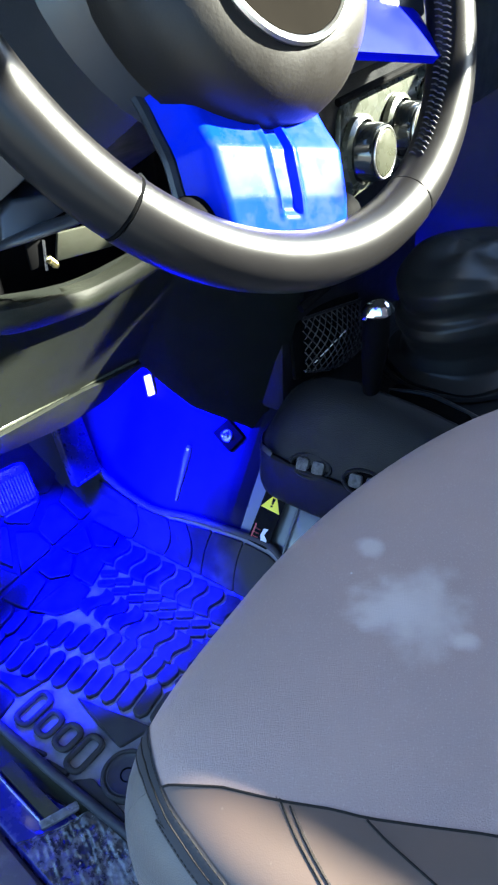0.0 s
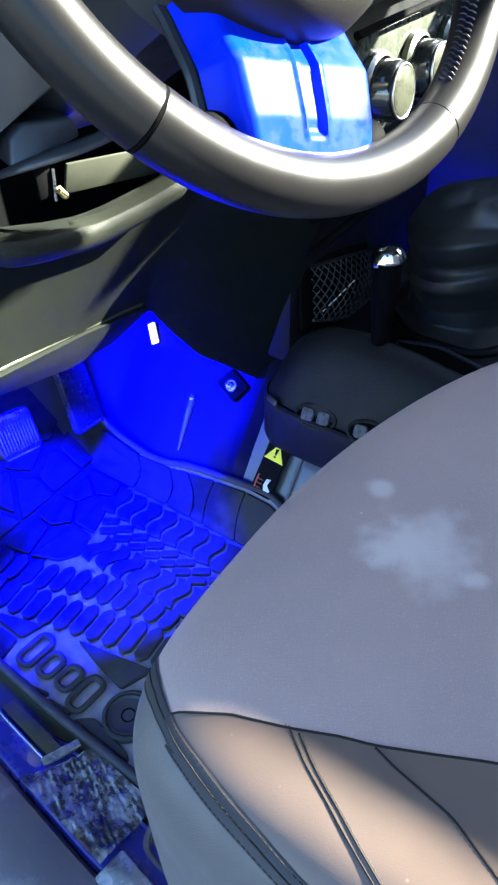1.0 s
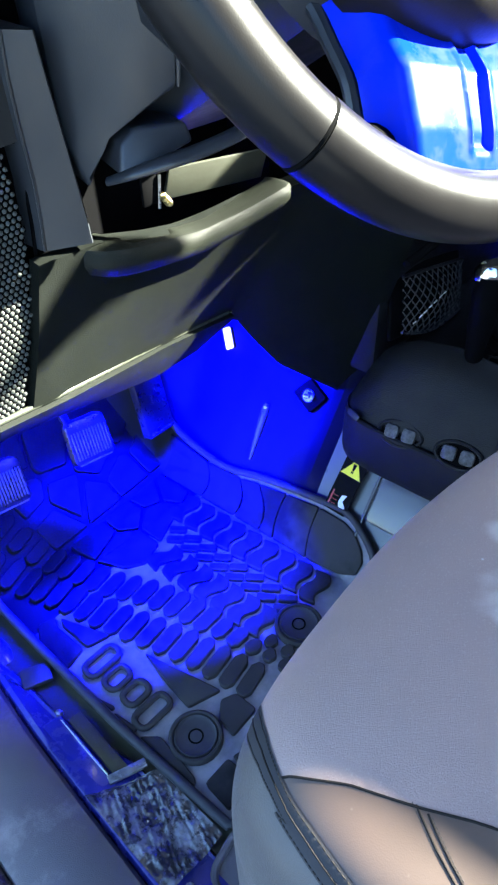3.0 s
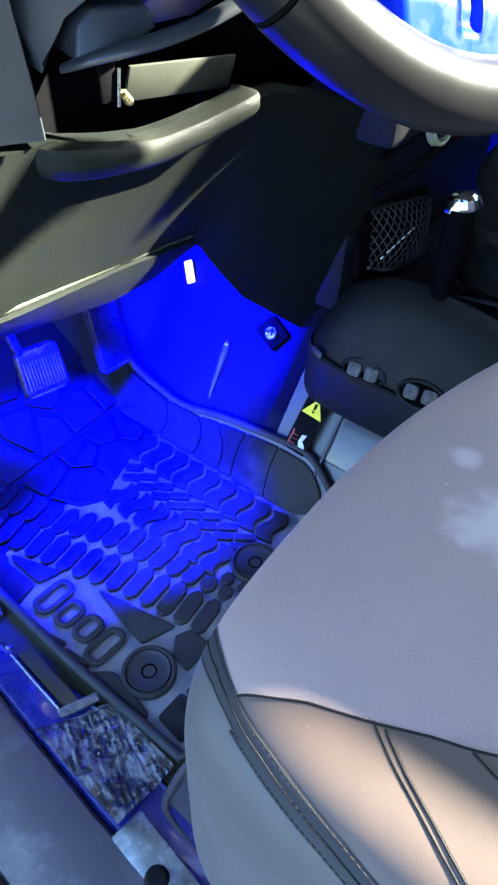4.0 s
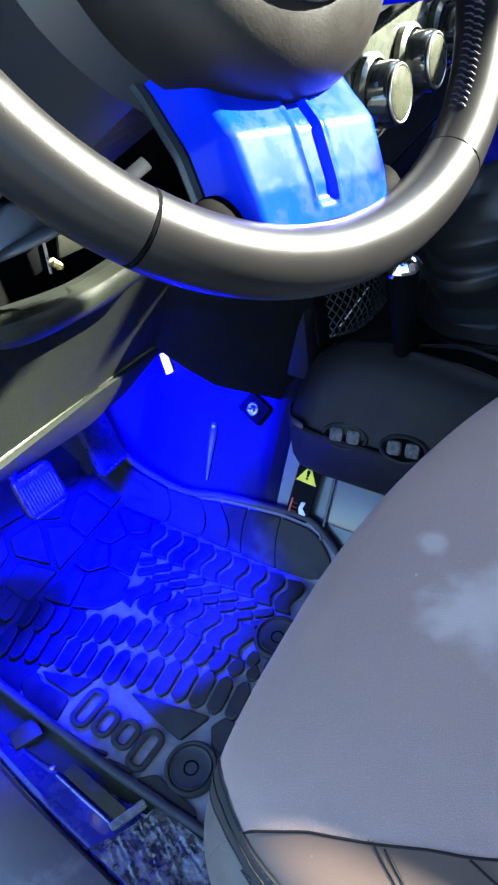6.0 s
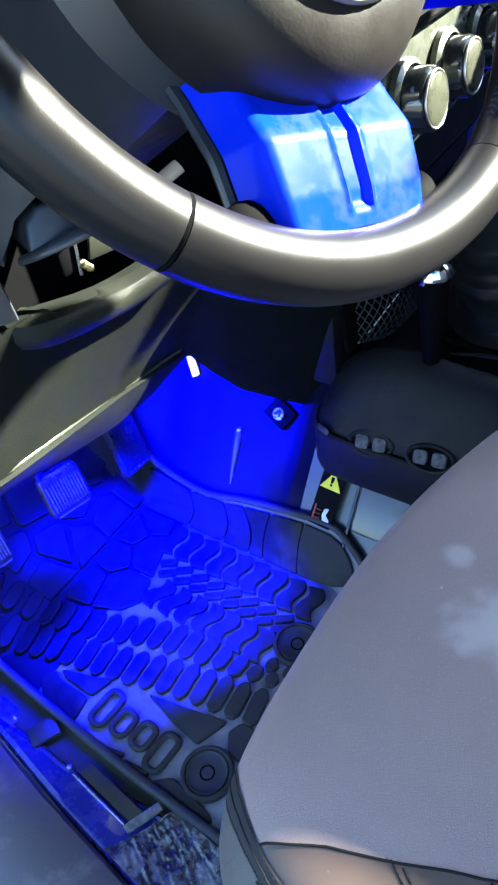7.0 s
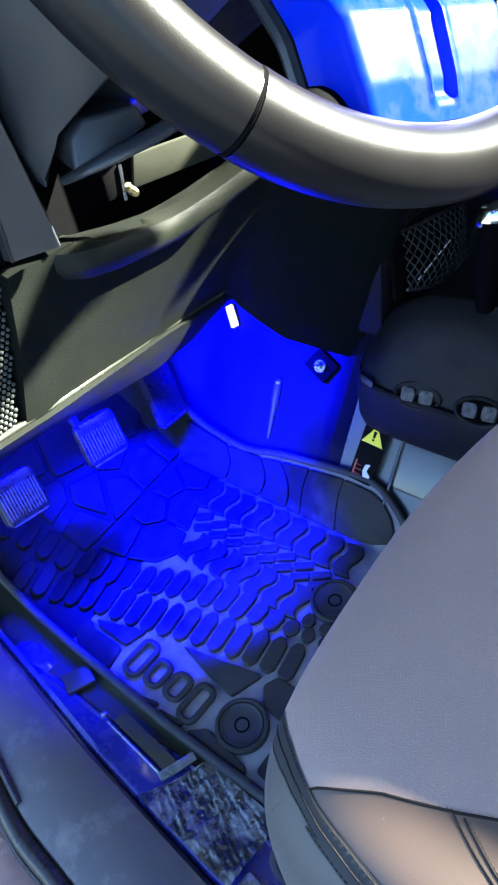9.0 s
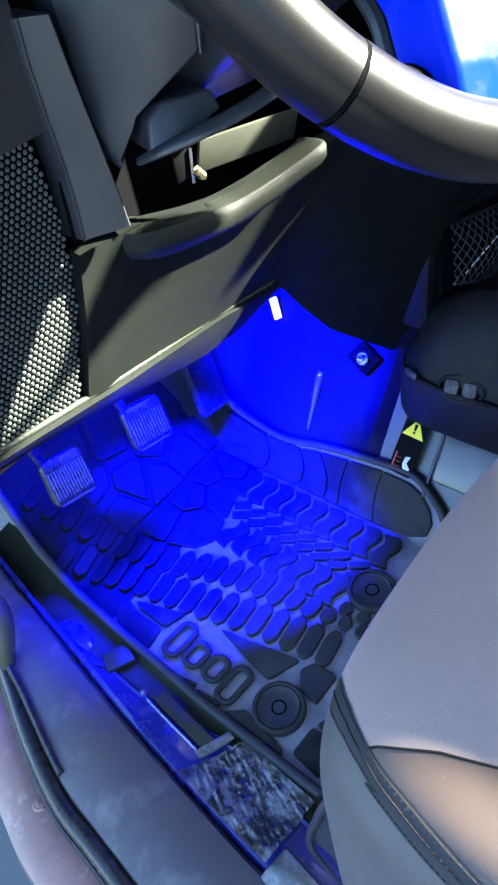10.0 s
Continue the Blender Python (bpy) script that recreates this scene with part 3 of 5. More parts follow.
bm = sheet(lambda u, v: dash_face((0.266 - 0.029 * v) * (1 - u) + 0.68 * u, v), 60, 20, 0.012)
part("panel", bm, DASH, dash)
SEAM = [(0.08, 0.500, 0.437), (0.19, 0.500, 0.421), (0.27, 0.502, 0.4065), (0.33, 0.510, 0.393), (0.40, 0.520, 0.377), (0.46, 0.522, 0.366), (0.505, 0.525, 0.356)]
FOOT = [(0.08, 0.526, 0.412), (0.185, 0.526, 0.395), (0.265, 0.528, 0.376), (0.33, 0.534, 0.355), (0.395, 0.539, 0.336), (0.46, 0.544, 0.328), (0.505, 0.535, 0.345)]


def closeout_point(u, v):
    x = 0.085 + 0.415 * u
    a, b = [Vector((x, lerp_table(x, [(q[0], q[1]) for q in tab]), lerp_table(x, [(q[0], q[2]) for q in tab]))) for tab in (SEAM, FOOT)]
    p = a.lerp(b, v)
    p.y -= 0.010 + 0.002 * math.sin(math.pi * v)
    return p


part("closeout_strip", sheet(closeout_point, 50, 10, 0.006), DASH, dash, "lower closing strip of the panel")
# Lighter plastic than the panel paints the sun line on this edge.
part("lower_lip", tube([closeout_point(k / 40, 0.0) + Vector((0, -0.0010, 0.0022)) for k in range(41)], 0.0024, 10), GLOSSY, dash, "lower edge of the panel, made paler for its sunlit line")
LEDGE = smooth_path([(0.308, 0.482, 0.515), (0.318, 0.468, 0.513), (0.340, 0.463, 0.508), (0.372, 0.463, 0.501), (0.403, 0.461, 0.4965), (0.440, 0.448, 0.502), (0.470, 0.434, 0.512), (0.482, 0.434, 0.517)], 9)
prof = [(0.018, 0.004), (0.015, 0.0095), (0.010, 0.0105), (0.004, 0.0110), (-0.005, 0.0108), (-0.0105, 0.0095), (-0.0128, 0.006), (-0.0125, -0.003), (-0.009, -0.011), (-0.001, -0.016), (0.010, -0.019), (0.018, -0.02)]
rings = []
for k, p in enumerate(LEDGE):
    d = (LEDGE[min(k + 1, len(LEDGE) - 1)] - LEDGE[max(k - 1, 0)]).normalized()
    side = Vector((-d.y, d.x, 0)).normalized()
    end = min(1.0, k / 3 + 0.45, (len(LEDGE) - 1 - k) / 9 + 0.30)
    notch = math.sin(math.pi * min(1.0, max(0.0, (p.x - 0.331) / 0.046))) ** 0.6
    low = lerp_table(p.x, [(0.30, 1.0), (0.40, 0.95), (0.47, 0.6)])
    rings.append([p + side * (a * end) + Vector((0, 0, b * end * (low if b < 0 else 1) - ((0.020 if a > 0.008 else 0.012) * notch if a > 0.003 and b > 0 else 0.0))) for a, b in prof])
part("ledge", loft(rings), LEDGE_TOP, dash, "protruding lip with a notch below the column opening")
# trim strip beside the column
SIDE = [(0.531, 0.275, 0.312), (0.548, 0.277, 0.311), (0.578, 0.279, 0.308), (0.606, 0.278, 0.305), (0.640, 0.278, 0.301), (0.664, 0.280, 0.299)]
part("side_trim", loft([[(l, 0.485, z), (l + 0.002, 0.4805, z), (r - 0.009, 0.4640, z), (r - 0.007, 0.4655, z), (r - 0.002, 0.505, z), (l, 0.505, z)] for z, l, r in SIDE], bevel=0.0), TRIM, dash)
part("trim_edge", tube([(l + 0.0008, 0.4815, z) for z, l, r in SIDE], 0.0010, 8), SMOOTH, dash, "fine rounded edge of the trim strip")
part("upper_panel", box(0.16, 0.505, 0.73, 0.24, 0.03, 0.26, 0.006), SMOOTH, dash)
# Blocks coloured near black for the shade behind the column opening.
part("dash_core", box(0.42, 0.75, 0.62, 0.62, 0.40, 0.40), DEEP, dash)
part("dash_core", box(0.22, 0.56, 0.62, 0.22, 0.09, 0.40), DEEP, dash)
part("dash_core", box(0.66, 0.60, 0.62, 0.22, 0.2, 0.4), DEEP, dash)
part("dash_top", box(0.75, 0.68, 0.90, 1.4, 0.42, 0.06, 0.02), PLASTIC, dash)

grille = thing("speaker_grille", "black perforated speaker grille panel set in the dash side", "speaker grille")

# ---- centre stack ----
stack = thing("centre_stack", "black centre stack with climate controls", "dashboard")
part("face", box(0.80, 0.42, 0.60, 0.36, 0.10, 0.32, 0.012), CONSOLE, stack)
part("lower_face", box(0.865, 0.475, 0.335, 0.41, 0.10, 0.25, 0.012), CONSOLE, stack)
part("glove_side", box(1.2, 0.56, 0.62, 0.5, 0.24, 0.36, 0.02), PLASTIC, stack)


def knob(cx, cz, r):
    k = thing("climate_knob", "round climate control knob with a satin silver ring", "control knob", "climate control knobs")
    m = frame_of((cx, 0.358, cz), (1, 0, 0), (0.0, -1, 0.12))
    part("bezel", lathe([(r * 1.28, 0), (r * 1.28, 0.006), (r * 1.1, 0.009), (r * 1.06, 0.0)], m), GLOSSY, k)
    part("dial", lathe([(0, 0.0322), (r * 0.70, 0.0322), (r * 0.79, 0.0312), (r * 0.81, 0.029), (r * 0.81, 0.0)], m), DIAL, k)
    part("skirt", lathe([(r * 0.84, 0.029), (r * 0.95, 0.0275), (r, 0.024), (r, 0.0), (r * 0.82, 0.0)], m), DARK_GLOSS, k, "glossy black knob side")
    part("ring", moved(tube([(r * 0.86 * math.cos(math.tau * j / 40), r * 0.86 * math.sin(math.tau * j / 40), 0.030) for j in range(40)], 0.0013, 8, closed=True), m), SILVER, k, "thin bright ring round the face")
    return k


knob(0.700, 0.547, 0.028), knob(0.790, 0.547, 0.028), knob(0.880, 0.547, 0.028)

# ---- console ----
console = thing("centre_console", "black plastic centre console with two oval rubber lugs", "console")


RIDGE = [(-0.6, 0.262), (0.10, 0.264), (0.19, 0.272), (0.26, 0.284), (0.33, 0.289), (0.375, 0.281), (0.405, 0.264), (0.425, 0.242), (0.438, 0.218), (0.446, 0.200)]


def console_ring(y, front=0.0):
    """The console across the car: a lower band, a bulging side, a ridge, and the sunken top behind it."""
    h = lerp_table(y, RIDGE)
    side = [(0.004, 0.03), (0.010, 0.16), (0.018, 0.36), (0.028, 0.60), (0.041, 0.82), (0.054, 0.95), (0.066, 1.0), (0.074, 0.99), (0.081, 0.93)]
    prof = [(0.612, 0.116), (0.601, 0.120), (0.597, 0.132), (0.598, 0.178), (0.600, 0.188), (0.604, 0.191), (0.606, 0.189)]
    prof += [(0.604 + a, 0.189 + (h - 0.189) * b) for a, b in side]
    deep = min(0.238, h - 0.010)
    return [(x + front, y, z) for x, z in prof + [(0.690, (deep + h) / 2), (0.695, deep), (0.95, deep), (1.0, deep - 0.01), (1.02, 0.116)]]


bm = loft([console_ring(y, f) for y, f in ((-0.6, 0), (0.05, 0), (0.12, 0), (0.19, 0), (0.225, 0), (0.26, 0), (0.295, 0), (0.33, 0), (0.355, 0), (0.375, 0), (0.392, 0.0005), (0.405, 0.0015), (0.416, 0.004), (0.426, 0.009), (0.434, 0.016), (0.440, 0.025), (0.445, 0.038))])
part("body", bm, CONSOLE, console)

# ---- levers ----
lever = thing("transfer_lever", "black lever with a glossy reflective cap beside the console", "gear lever")
part("handle", loft([[(0.672 + r * math.cos(a) , 0.31 + r * math.sin(a), z) for a in (math.tau * j / 16 for j in range(16))] for z, r in ((0.24, 0.0075), (0.29, 0.0100), (0.33, 0.0140), (0.37, 0.0155), (0.389, 0.0140))]), DEEP, lever)
part("cap", moved(lathe([(0.0, 0.015), (0.011, 0.0145), (0.016, 0.010), (0.018, 0.0), (0.0, 0.0)], None, 11), pose(0.674, 0.31, 0.388, 0, -15, -56) @ Matrix.Diagonal((1.05, 0.74, 0.95, 1.0))), CHROME, lever, "faceted reflective cap")

boot = thing("gear_boot", "slack black leather gear lever boot in soft folds", "gear lever boot")
BOOT_R = [(0.0, 0.098), (0.08, 0.100), (0.18, 0.083), (0.28, 0.078), (0.36, 0.084), (0.44, 0.092), (0.50, 0.090), (0.545, 0.084), (0.60, 0.083), (0.68, 0.089), (0.76, 0.092), (0.85, 0.080), (0.93, 0.055), (1.0, 0.022)]
BOOT_Z = [(0.0, 0.0), (0.08, 0.012), (0.18, 0.024), (0.28, 0.046), (0.36, 0.066), (0.44, 0.080), (0.50, 0.094), (0.545, 0.100), (0.60, 0.108), (0.68, 0.120), (0.76, 0.136), (0.85, 0.150), (0.93, 0.157), (1.0, 0.160)]
rings = []
for k in range(61):
    t = k / 60
    r, z = lerp_table(t, BOOT_R), 0.240 + lerp_table(t, BOOT_Z)
    ring_pts = []
    for j in range(80):
        a = math.tau * j / 80
        w = 1 + 0.045 * math.sin(2 * a + 3 * t) + 0.030 * math.sin(5 * a - 4 * t + 1) * (1 - t) + 0.022 * math.sin(9 * a + 5 * t) * max(0.0, 1 - 2.2 * t)
        sag = 0.016 * math.sin(a + 2.4) * math.sin(math.pi * t) + 0.009 * math.sin(2 * a + 1.1) * math.sin(math.pi * t) + 0.004 * math.sin(3 * a + 4 * t)
        ring_pts.append((0.862 + r * w * math.cos(a), 0.275 + 0.95 * r * w * math.sin(a), z + sag))
    rings.append(ring_pts)
part("gaiter", loft(rings[:35]), BOOT, boot)
part("cuff", loft(rings[34:]), BOOT, boot, "bulging leather top of the boot")
part("base_ring", tube([(0.862 + 0.104 * math.cos(math.tau * j / 60), 0.275 + 0.099 * math.sin(math.tau * j / 60), 0.242) for j in range(60)], 0.0055, 8, closed=True), CONSOLE, boot, "black plastic ring round the foot")
# ---- pedals ----
def pedal(name, label, cx, y, z, w, h, roll, ribs):
    p = thing(name, label, "pedal", "foot pedals")
    m = pose(cx, y, z, 62) @ pose(0, 0, 0, 0, 0, roll)
    face = part("pad", prism(rounded([(-w / 2, -h / 2), (w / 2, -h / 2), (w / 2 - 0.002, h / 2), (-w / 2 + 0.002, h / 2)], 0.010, 5), -0.006, 0.004, 0.003, m), PEDAL, p, "ribbed rubber pad")
    for k in range(ribs):
        xx = -w * 0.40 + w * 0.80 * k / max(1, ribs - 1)
        part("rib", moved(box(xx, -h * 0.06, 0.0046, 0.0017, h * 0.62, 0.0030, 0.0006, 1), m), RIB, face)
    part("edge", moved(box(0, -h / 2 + 0.0012, 0.001, w * 0.80, 0.0024, 0.006, 0.001), m), RIB, p, "worn bright lower edge")
    part("arm", tube(smooth_path([(cx - 0.012, y + 0.010, z), (cx - 0.012, y + 0.035, z + 0.05), (cx - 0.004, y + 0.08, z + 0.14), (cx, y + 0.13, z + 0.26)], 6), 0.009, 10, flat=0.55), PEDAL, p, "steel pedal arm")
    return p


pedal("clutch_pedal", "clutch pedal with a ribbed black rubber pad under blue light", 0.271, 0.668, 0.190, 0.056, 0.056, -11, 13)
pedal("brake_pedal", "brake pedal with a ribbed black rubber pad under blue light", 0.391, 0.661, 0.178, 0.059, 0.056, -11, 12)
accel = thing("accelerator_pedal", "long narrow black accelerator pedal under blue light", "pedal", "foot pedals")
m = frame_of((0.532, 0.702, 0.125), (1, 0, -0.10), (0, -0.95, 0.35))
part("pad", prism(rounded([(-0.0245, -0.050), (0.0245, -0.050), (0.030, 0.13), (-0.0195, 0.13)], 0.004), -0.010, 0.004, 0.002, m), PEDAL, accel)
for k in range(5):
    part("rib", moved(box(-0.016 + 0.008 * k, -0.045, 0.0042, 0.005, 0.0022, 0.002, 0.0006, 1), m), RIB, accel, "worn grip notch")

# ---- seat ----
SEAT_C, SEAT_H, SEAT_P = Vector((0.38, -0.08, 0.25)), Vector((0.285, 0.31, 0.16)), 7.0


def seat_point(qx, qy, qz, out=0.0):
    k = (abs(qx) ** SEAT_P + abs(qy) ** SEAT_P + abs(qz) ** SEAT_P) ** (-1 / SEAT_P)
    p = Vector((qx * k, qy * k, qz * k))
    g = Vector([math.copysign(abs(c) ** (SEAT_P - 1), c) / h for c, h in zip(p, SEAT_H)]).normalized()
    w = Vector([c + h * v for c, h, v in zip(SEAT_C, SEAT_H, p)]) + g * out
    w.y -= 0.8 * max(0.0, w.x - 0.28) ** 2
    return w


SEAM_X = [(-1, -0.40), (0, -0.50), (0.333, -0.622), (0.432, -0.675), (0.515, -0.718), (0.568, -0.738), (0.655, -0.782), (0.78, -0.838), (0.92, -0.93), (0.953, -0.959), (1.0, -1.0)]
PIPE_Z = [(-1, 0.80), (0, 0.81), (0.5, 0.866), (0.55, 0.880), (0.64, 0.917), (0.74, 0.949), (0.84, 0.981), (0.92, 0.999), (1.0, 0.9999)]
FRONT_X = [(-1, -0.50), (0, -0.56), (0.6, -0.70), (0.79, -0.80), (0.863, -0.844), (0.94, -0.907), (1.0, -0.977)]


def bolster_path(s, qy):
    """From the piping on the side, over the edge, to the seam on top."""
    end, low = lerp_table(qy, SEAM_X), lerp_table(qy, PIPE_Z)
    d = s * (1 - low + 1 + end)
    return (-1, low + d) if d < 1 - low else (-1 + d - (1 - low), 1.0)


seat = thing("driver_seat", "grey driver seat cushion with bronze side bolster and pale stains", "car seat")
bm = sheet(lambda u, v: seat_point(lerp_table(-1 + 2 * v, SEAM_X) * (1 - u) + 1.0 * u, -1 + 2 * v, 1.0), 60, 90)
def front_limit(qz):
    return lerp_table(qz, FRONT_X)


bm = join(bm, sheet(lambda u, v: seat_point(front_limit(1.0 - 2 * v) * (1 - u) + u, 1.0, 1.0 - 2 * v), 60, 60))
bmesh.ops.remove_doubles(bm, verts=bm.verts, dist=0.0004)
part("top_cover", bm, NEOPRENE, seat, "grey woven cushion cover")


def bolster_point(u, v):
    qx, qz = bolster_path(u, -1 + 2 * v)
    return seat_point(qx, -1 + 2 * v, qz)


part("side_bolster", sheet(bolster_point, 30, 90), BOLSTER, seat, "bronze-grey leatherette bolster")
part("side_skirt", sheet(lambda u, v: seat_point(-1, -1 + 2 * v, -1 + (1 + lerp_table(-1 + 2 * v, PIPE_Z)) * u), 30, 80), SKIRT, seat)
part("front_skirt", sheet(lambda u, v: seat_point(-1 + (1 + front_limit(1.0 - 2 * v)) * u, 1.0, 1.0 - 2 * v), 16, 60), SKIRT, seat)
part("side_skirt", sheet(lambda u, v: seat_point(1, -1 + 2 * v, -1 + 2 * u), 20, 30), SKIRT, seat)
part("backrest", box(0.38, -0.46, 0.62, 0.50, 0.16, 0.70, 0.06, 4), NEOPRENE, seat)
part("base", box(0.38, -0.08, 0.07, 0.46, 0.5, 0.14, 0.02), DEEP, seat)


# ---- speaker grille ----
def grille_right(z):
    return lerp_table(z, [(0.40, 0.240), (0.434, 0.249), (0.492, 0.269), (0.516, 0.275), (0.543, 0.279), (0.574, 0.281), (0.603, 0.281)])


def embossed(x0, z0, z1, pitch, hole, thick, place):
    """An embossed sheet: a square with a small raised stud for each cell, rows staggered."""
    vs, fs, kinds = [], [], []
    row, z = 0, z0
    while z < z1:
        x = x0 + (pitch / 2 if row % 2 else 0)
        while x + pitch < grille_right(z) - 0.008:
            o = len(vs)
            sq = [(1, 0), (1, 1), (0, 1), (-1, 1), (-1, 0), (-1, -1), (0, -1), (1, -1)]
            for a, b in sq:
                vs.append(place(x + a * pitch / 2, z + b * pitch * 0.43, 0))
            for k in range(8):
                vs.append(place(x + hole * math.cos(k * math.pi / 4), z + hole * math.sin(k * math.pi / 4), 0.0))
            for k in range(8):
                vs.append(place(x + hole * 0.45 * math.cos(k * math.pi / 4), z + hole * 0.45 * math.sin(k * math.pi / 4), -thick))
            for k in range(8):
                j = (k + 1) % 8
                fs += [(o + k, o + j, o + 8 + j, o + 8 + k), (o + 8 + k, o + 8 + j, o + 16 + j, o + 16 + k)]
                kinds += [0, 1]
            fs.append(tuple(range(o + 16, o + 24)))
            kinds.append(1)
            x += pitch
        z += pitch * 0.86
        row += 1
    me = bpy.data.meshes.new("studded_sheet")
    # Dark sheet and paler studs paint the light on the stud tops.
    me.from_pydata(vs, [], fs)
    me.materials.append(DEEP)
    me.materials.append(GRILLE)
    me.polygons.foreach_set("material_index", kinds)
    ob = new("studded_sheet", me)
    return ob


sheet_ob = embossed(0.085, 0.418, 0.600, 0.0046, 0.0017, 0.0015, lambda x, z, d: (x, 0.4918 + d - 0.005 * math.sin((z - 0.4) * 15), z))
sheet_ob.parent = grille
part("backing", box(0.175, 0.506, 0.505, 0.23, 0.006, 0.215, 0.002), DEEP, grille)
rim_pts = [(grille_right(z) - 0.002, 0.4895, z) for z in (0.428, 0.45, 0.477, 0.50, 0.524, 0.56, 0.602)] + [(0.20, 0.490, 0.604), (0.08, 0.490, 0.606)]
part("frame", tube([q + Vector((0, 0.0015, 0)) for q in smooth_path(rim_pts, 5)], 0.0018, 8), DEEP, grille)
part("surround", box(0.170, 0.4895, 0.733, 0.227, 0.006, 0.262, 0.0015), PLASTIC, grille, "plain upper panel")

# ---- under the steering column ----
tilt = thing("tilt_lever", "black tilt lever and housing under the steering column", "lever")
HOUSING = [(0.318, 0.438, 0.599), (0.329, 0.434, 0.607), (0.356, 0.416, 0.606), (0.360, 0.414, 0.593), (0.337, 0.418, 0.589), (0.311, 0.434, 0.581)]
part("housing", loft([HOUSING, [(x + 0.022, y + 0.05, z - 0.004) for x, y, z in HOUSING]], bevel=0.003), SMOOTH, tilt, "dark grey housing")
part("handle", tube(smooth_path([(0.310, 0.446, 0.576), (0.316, 0.426, 0.584), (0.332, 0.412, 0.589), (0.350, 0.402, 0.592), (0.374, 0.390, 0.598), (0.402, 0.378, 0.608)], 6), [0.003 + 0.0002 * min(k, 12) for k in range(31)], 12, flat=0.6), SMOOTH, tilt)
bracket = thing("column_bracket", "olive-grey metal bracket with a brass bolt under the column", "bracket")
part("plate", moved(box(0, 0, 0, 0.11, 0.003, 0.026, 0.001), pose(0.452, 0.478, 0.528, 12, 8, -6)), OLIVE, bracket)
part("arm", moved(box(0, 0, 0, 0.013, 0.003, 0.024, 0.001), pose(0.3505, 0.452, 0.556, 0, 0, -10)), DEEP, bracket)
part("rod", tube([(0.358, 0.448, 0.564), (0.355, 0.448, 0.541)], 0.0012, 6), STEEL, bracket)
part("bolt", tube([(0.357 + 0.0009 * k, 0.446, 0.550 - 0.0011 * k) for k in range(9)], [0.0032, 0.0026, 0.0032, 0.0026, 0.0032, 0.0026, 0.0032, 0.0026, 0.002], 12), BRASS, bracket, "threaded brass bolt")

# side cover between dash trim and column: an angled facet
cover = thing("column_side_cover", "smooth dark grey side cover between dash trim and column", "dash trim")
FACET = [(0.304, 0.456, 0.570), (0.313, 0.450, 0.597), (0.317, 0.446, 0.601), (0.348, 0.412, 0.629), (0.352, 0.405, 0.72), (0.335, 0.42, 0.80), (0.306, 0.47, 0.80), (0.302, 0.474, 0.68), (0.303, 0.474, 0.60)]
part("facet", loft([FACET, [(x + 0.012, y + 0.035, z) for x, y, z in FACET]], bevel=0.003), TRIM, cover)
part("edge_bead", tube([Vector(FACET[3]), Vector(FACET[3]).lerp(Vector(FACET[4]), 0.5), Vector(FACET[4])], [0.0012, 0.0022, 0.0026], 10), SMOOTH, cover)

# seam of the knee panel
part("seam", tube(smooth_path([dash_face(x, s) + Vector((0, -0.0004, 0)) for x, s in ((0.398, 1.0), (0.46, 0.90), (0.52, 0.70), (0.555, 0.48), (0.585, 0.30))], 6), 0.0011, 6), DEEP, dash)

# ---- warning sticker and bolt on the tunnel ----
def on_tunnel(y, z, lift=0.0):
    n = Vector((-1.3, 0, 1)).normalized()
    return Vector((tunnel_x(z), y, z)) + n * lift


TN = Vector((-1.3, 0, 1)).normalized()
sticker = thing("warning_sticker", "black hot-surface warning sticker with yellow triangle on tunnel", "sticker")
ST = frame_of((0.590, 0.408, 0.088), (0.55, -0.05, 0.72), TN) @ Matrix.Diagonal((0.95, 1.3, 1, 1))
part("backing", prism(rounded([(-0.040, -0.0125), (0.046, -0.0125), (0.046, 0.0125), (-0.040, 0.0125)], 0.002), 0.004, 0.0046, 0, ST), BLACKP, sticker, smooth=False)
part("triangle", prism([(0.014, -0.0115), (0.014, 0.0115), (0.040, 0.0)], 0.0046, 0.005, 0, ST), YELLOW, sticker, "yellow warning triangle", smooth=False)
part("mark", prism([(0.019, -0.0012), (0.019, 0.0012), (0.0215, 0.0012), (0.0215, -0.0012)], 0.005, 0.0053, 0, ST), BLACKP, sticker, smooth=False)
part("mark", prism([(0.023, -0.0010), (0.023, 0.0010), (0.032, 0.0018), (0.032, -0.0018)], 0.005, 0.0053, 0, ST), BLACKP, sticker, smooth=False)
part("symbol", prism([(-0.036, -0.008), (-0.028, -0.009), (-0.022, -0.004), (-0.012, -0.006), (-0.014, -0.001), (-0.024, 0.000), (-0.034, -0.003)], 0.0046, 0.005, 0, ST), WHITEP, sticker, "white pictogram shape", smooth=False)
part("symbol", prism([(-0.034, 0.0085), (-0.012, 0.0085), (-0.012, 0.0100), (-0.034, 0.0100)], 0.0046, 0.005, 0, ST), REDP, sticker, "red pictogram bar", smooth=False)
for k in range(3):
    part("symbol", tube([Vector(ST @ Vector((-0.030 + 0.006 * k, 0.002 + 0.0015 * j, 0.0052))) + TN * 0.0 + Vector((0, 0, 0.0006 * math.sin(j * 2.2))) for j in range(5)], 0.0005, 5), REDP, sticker)

clip = thing("bolt_bracket", "dark clip with zinc bolt on the tunnel wall", "bolt")
CB = frame_of((0.650, 0.508, 0.150), (0.26, 0.88, 0.34), TN)
part("plate", prism(rounded([(-0.020, -0.017), (0.018, -0.017), (0.022, 0.015), (-0.018, 0.015)], 0.004), 0.003, 0.009, 0.002, CB), DEEP, clip)
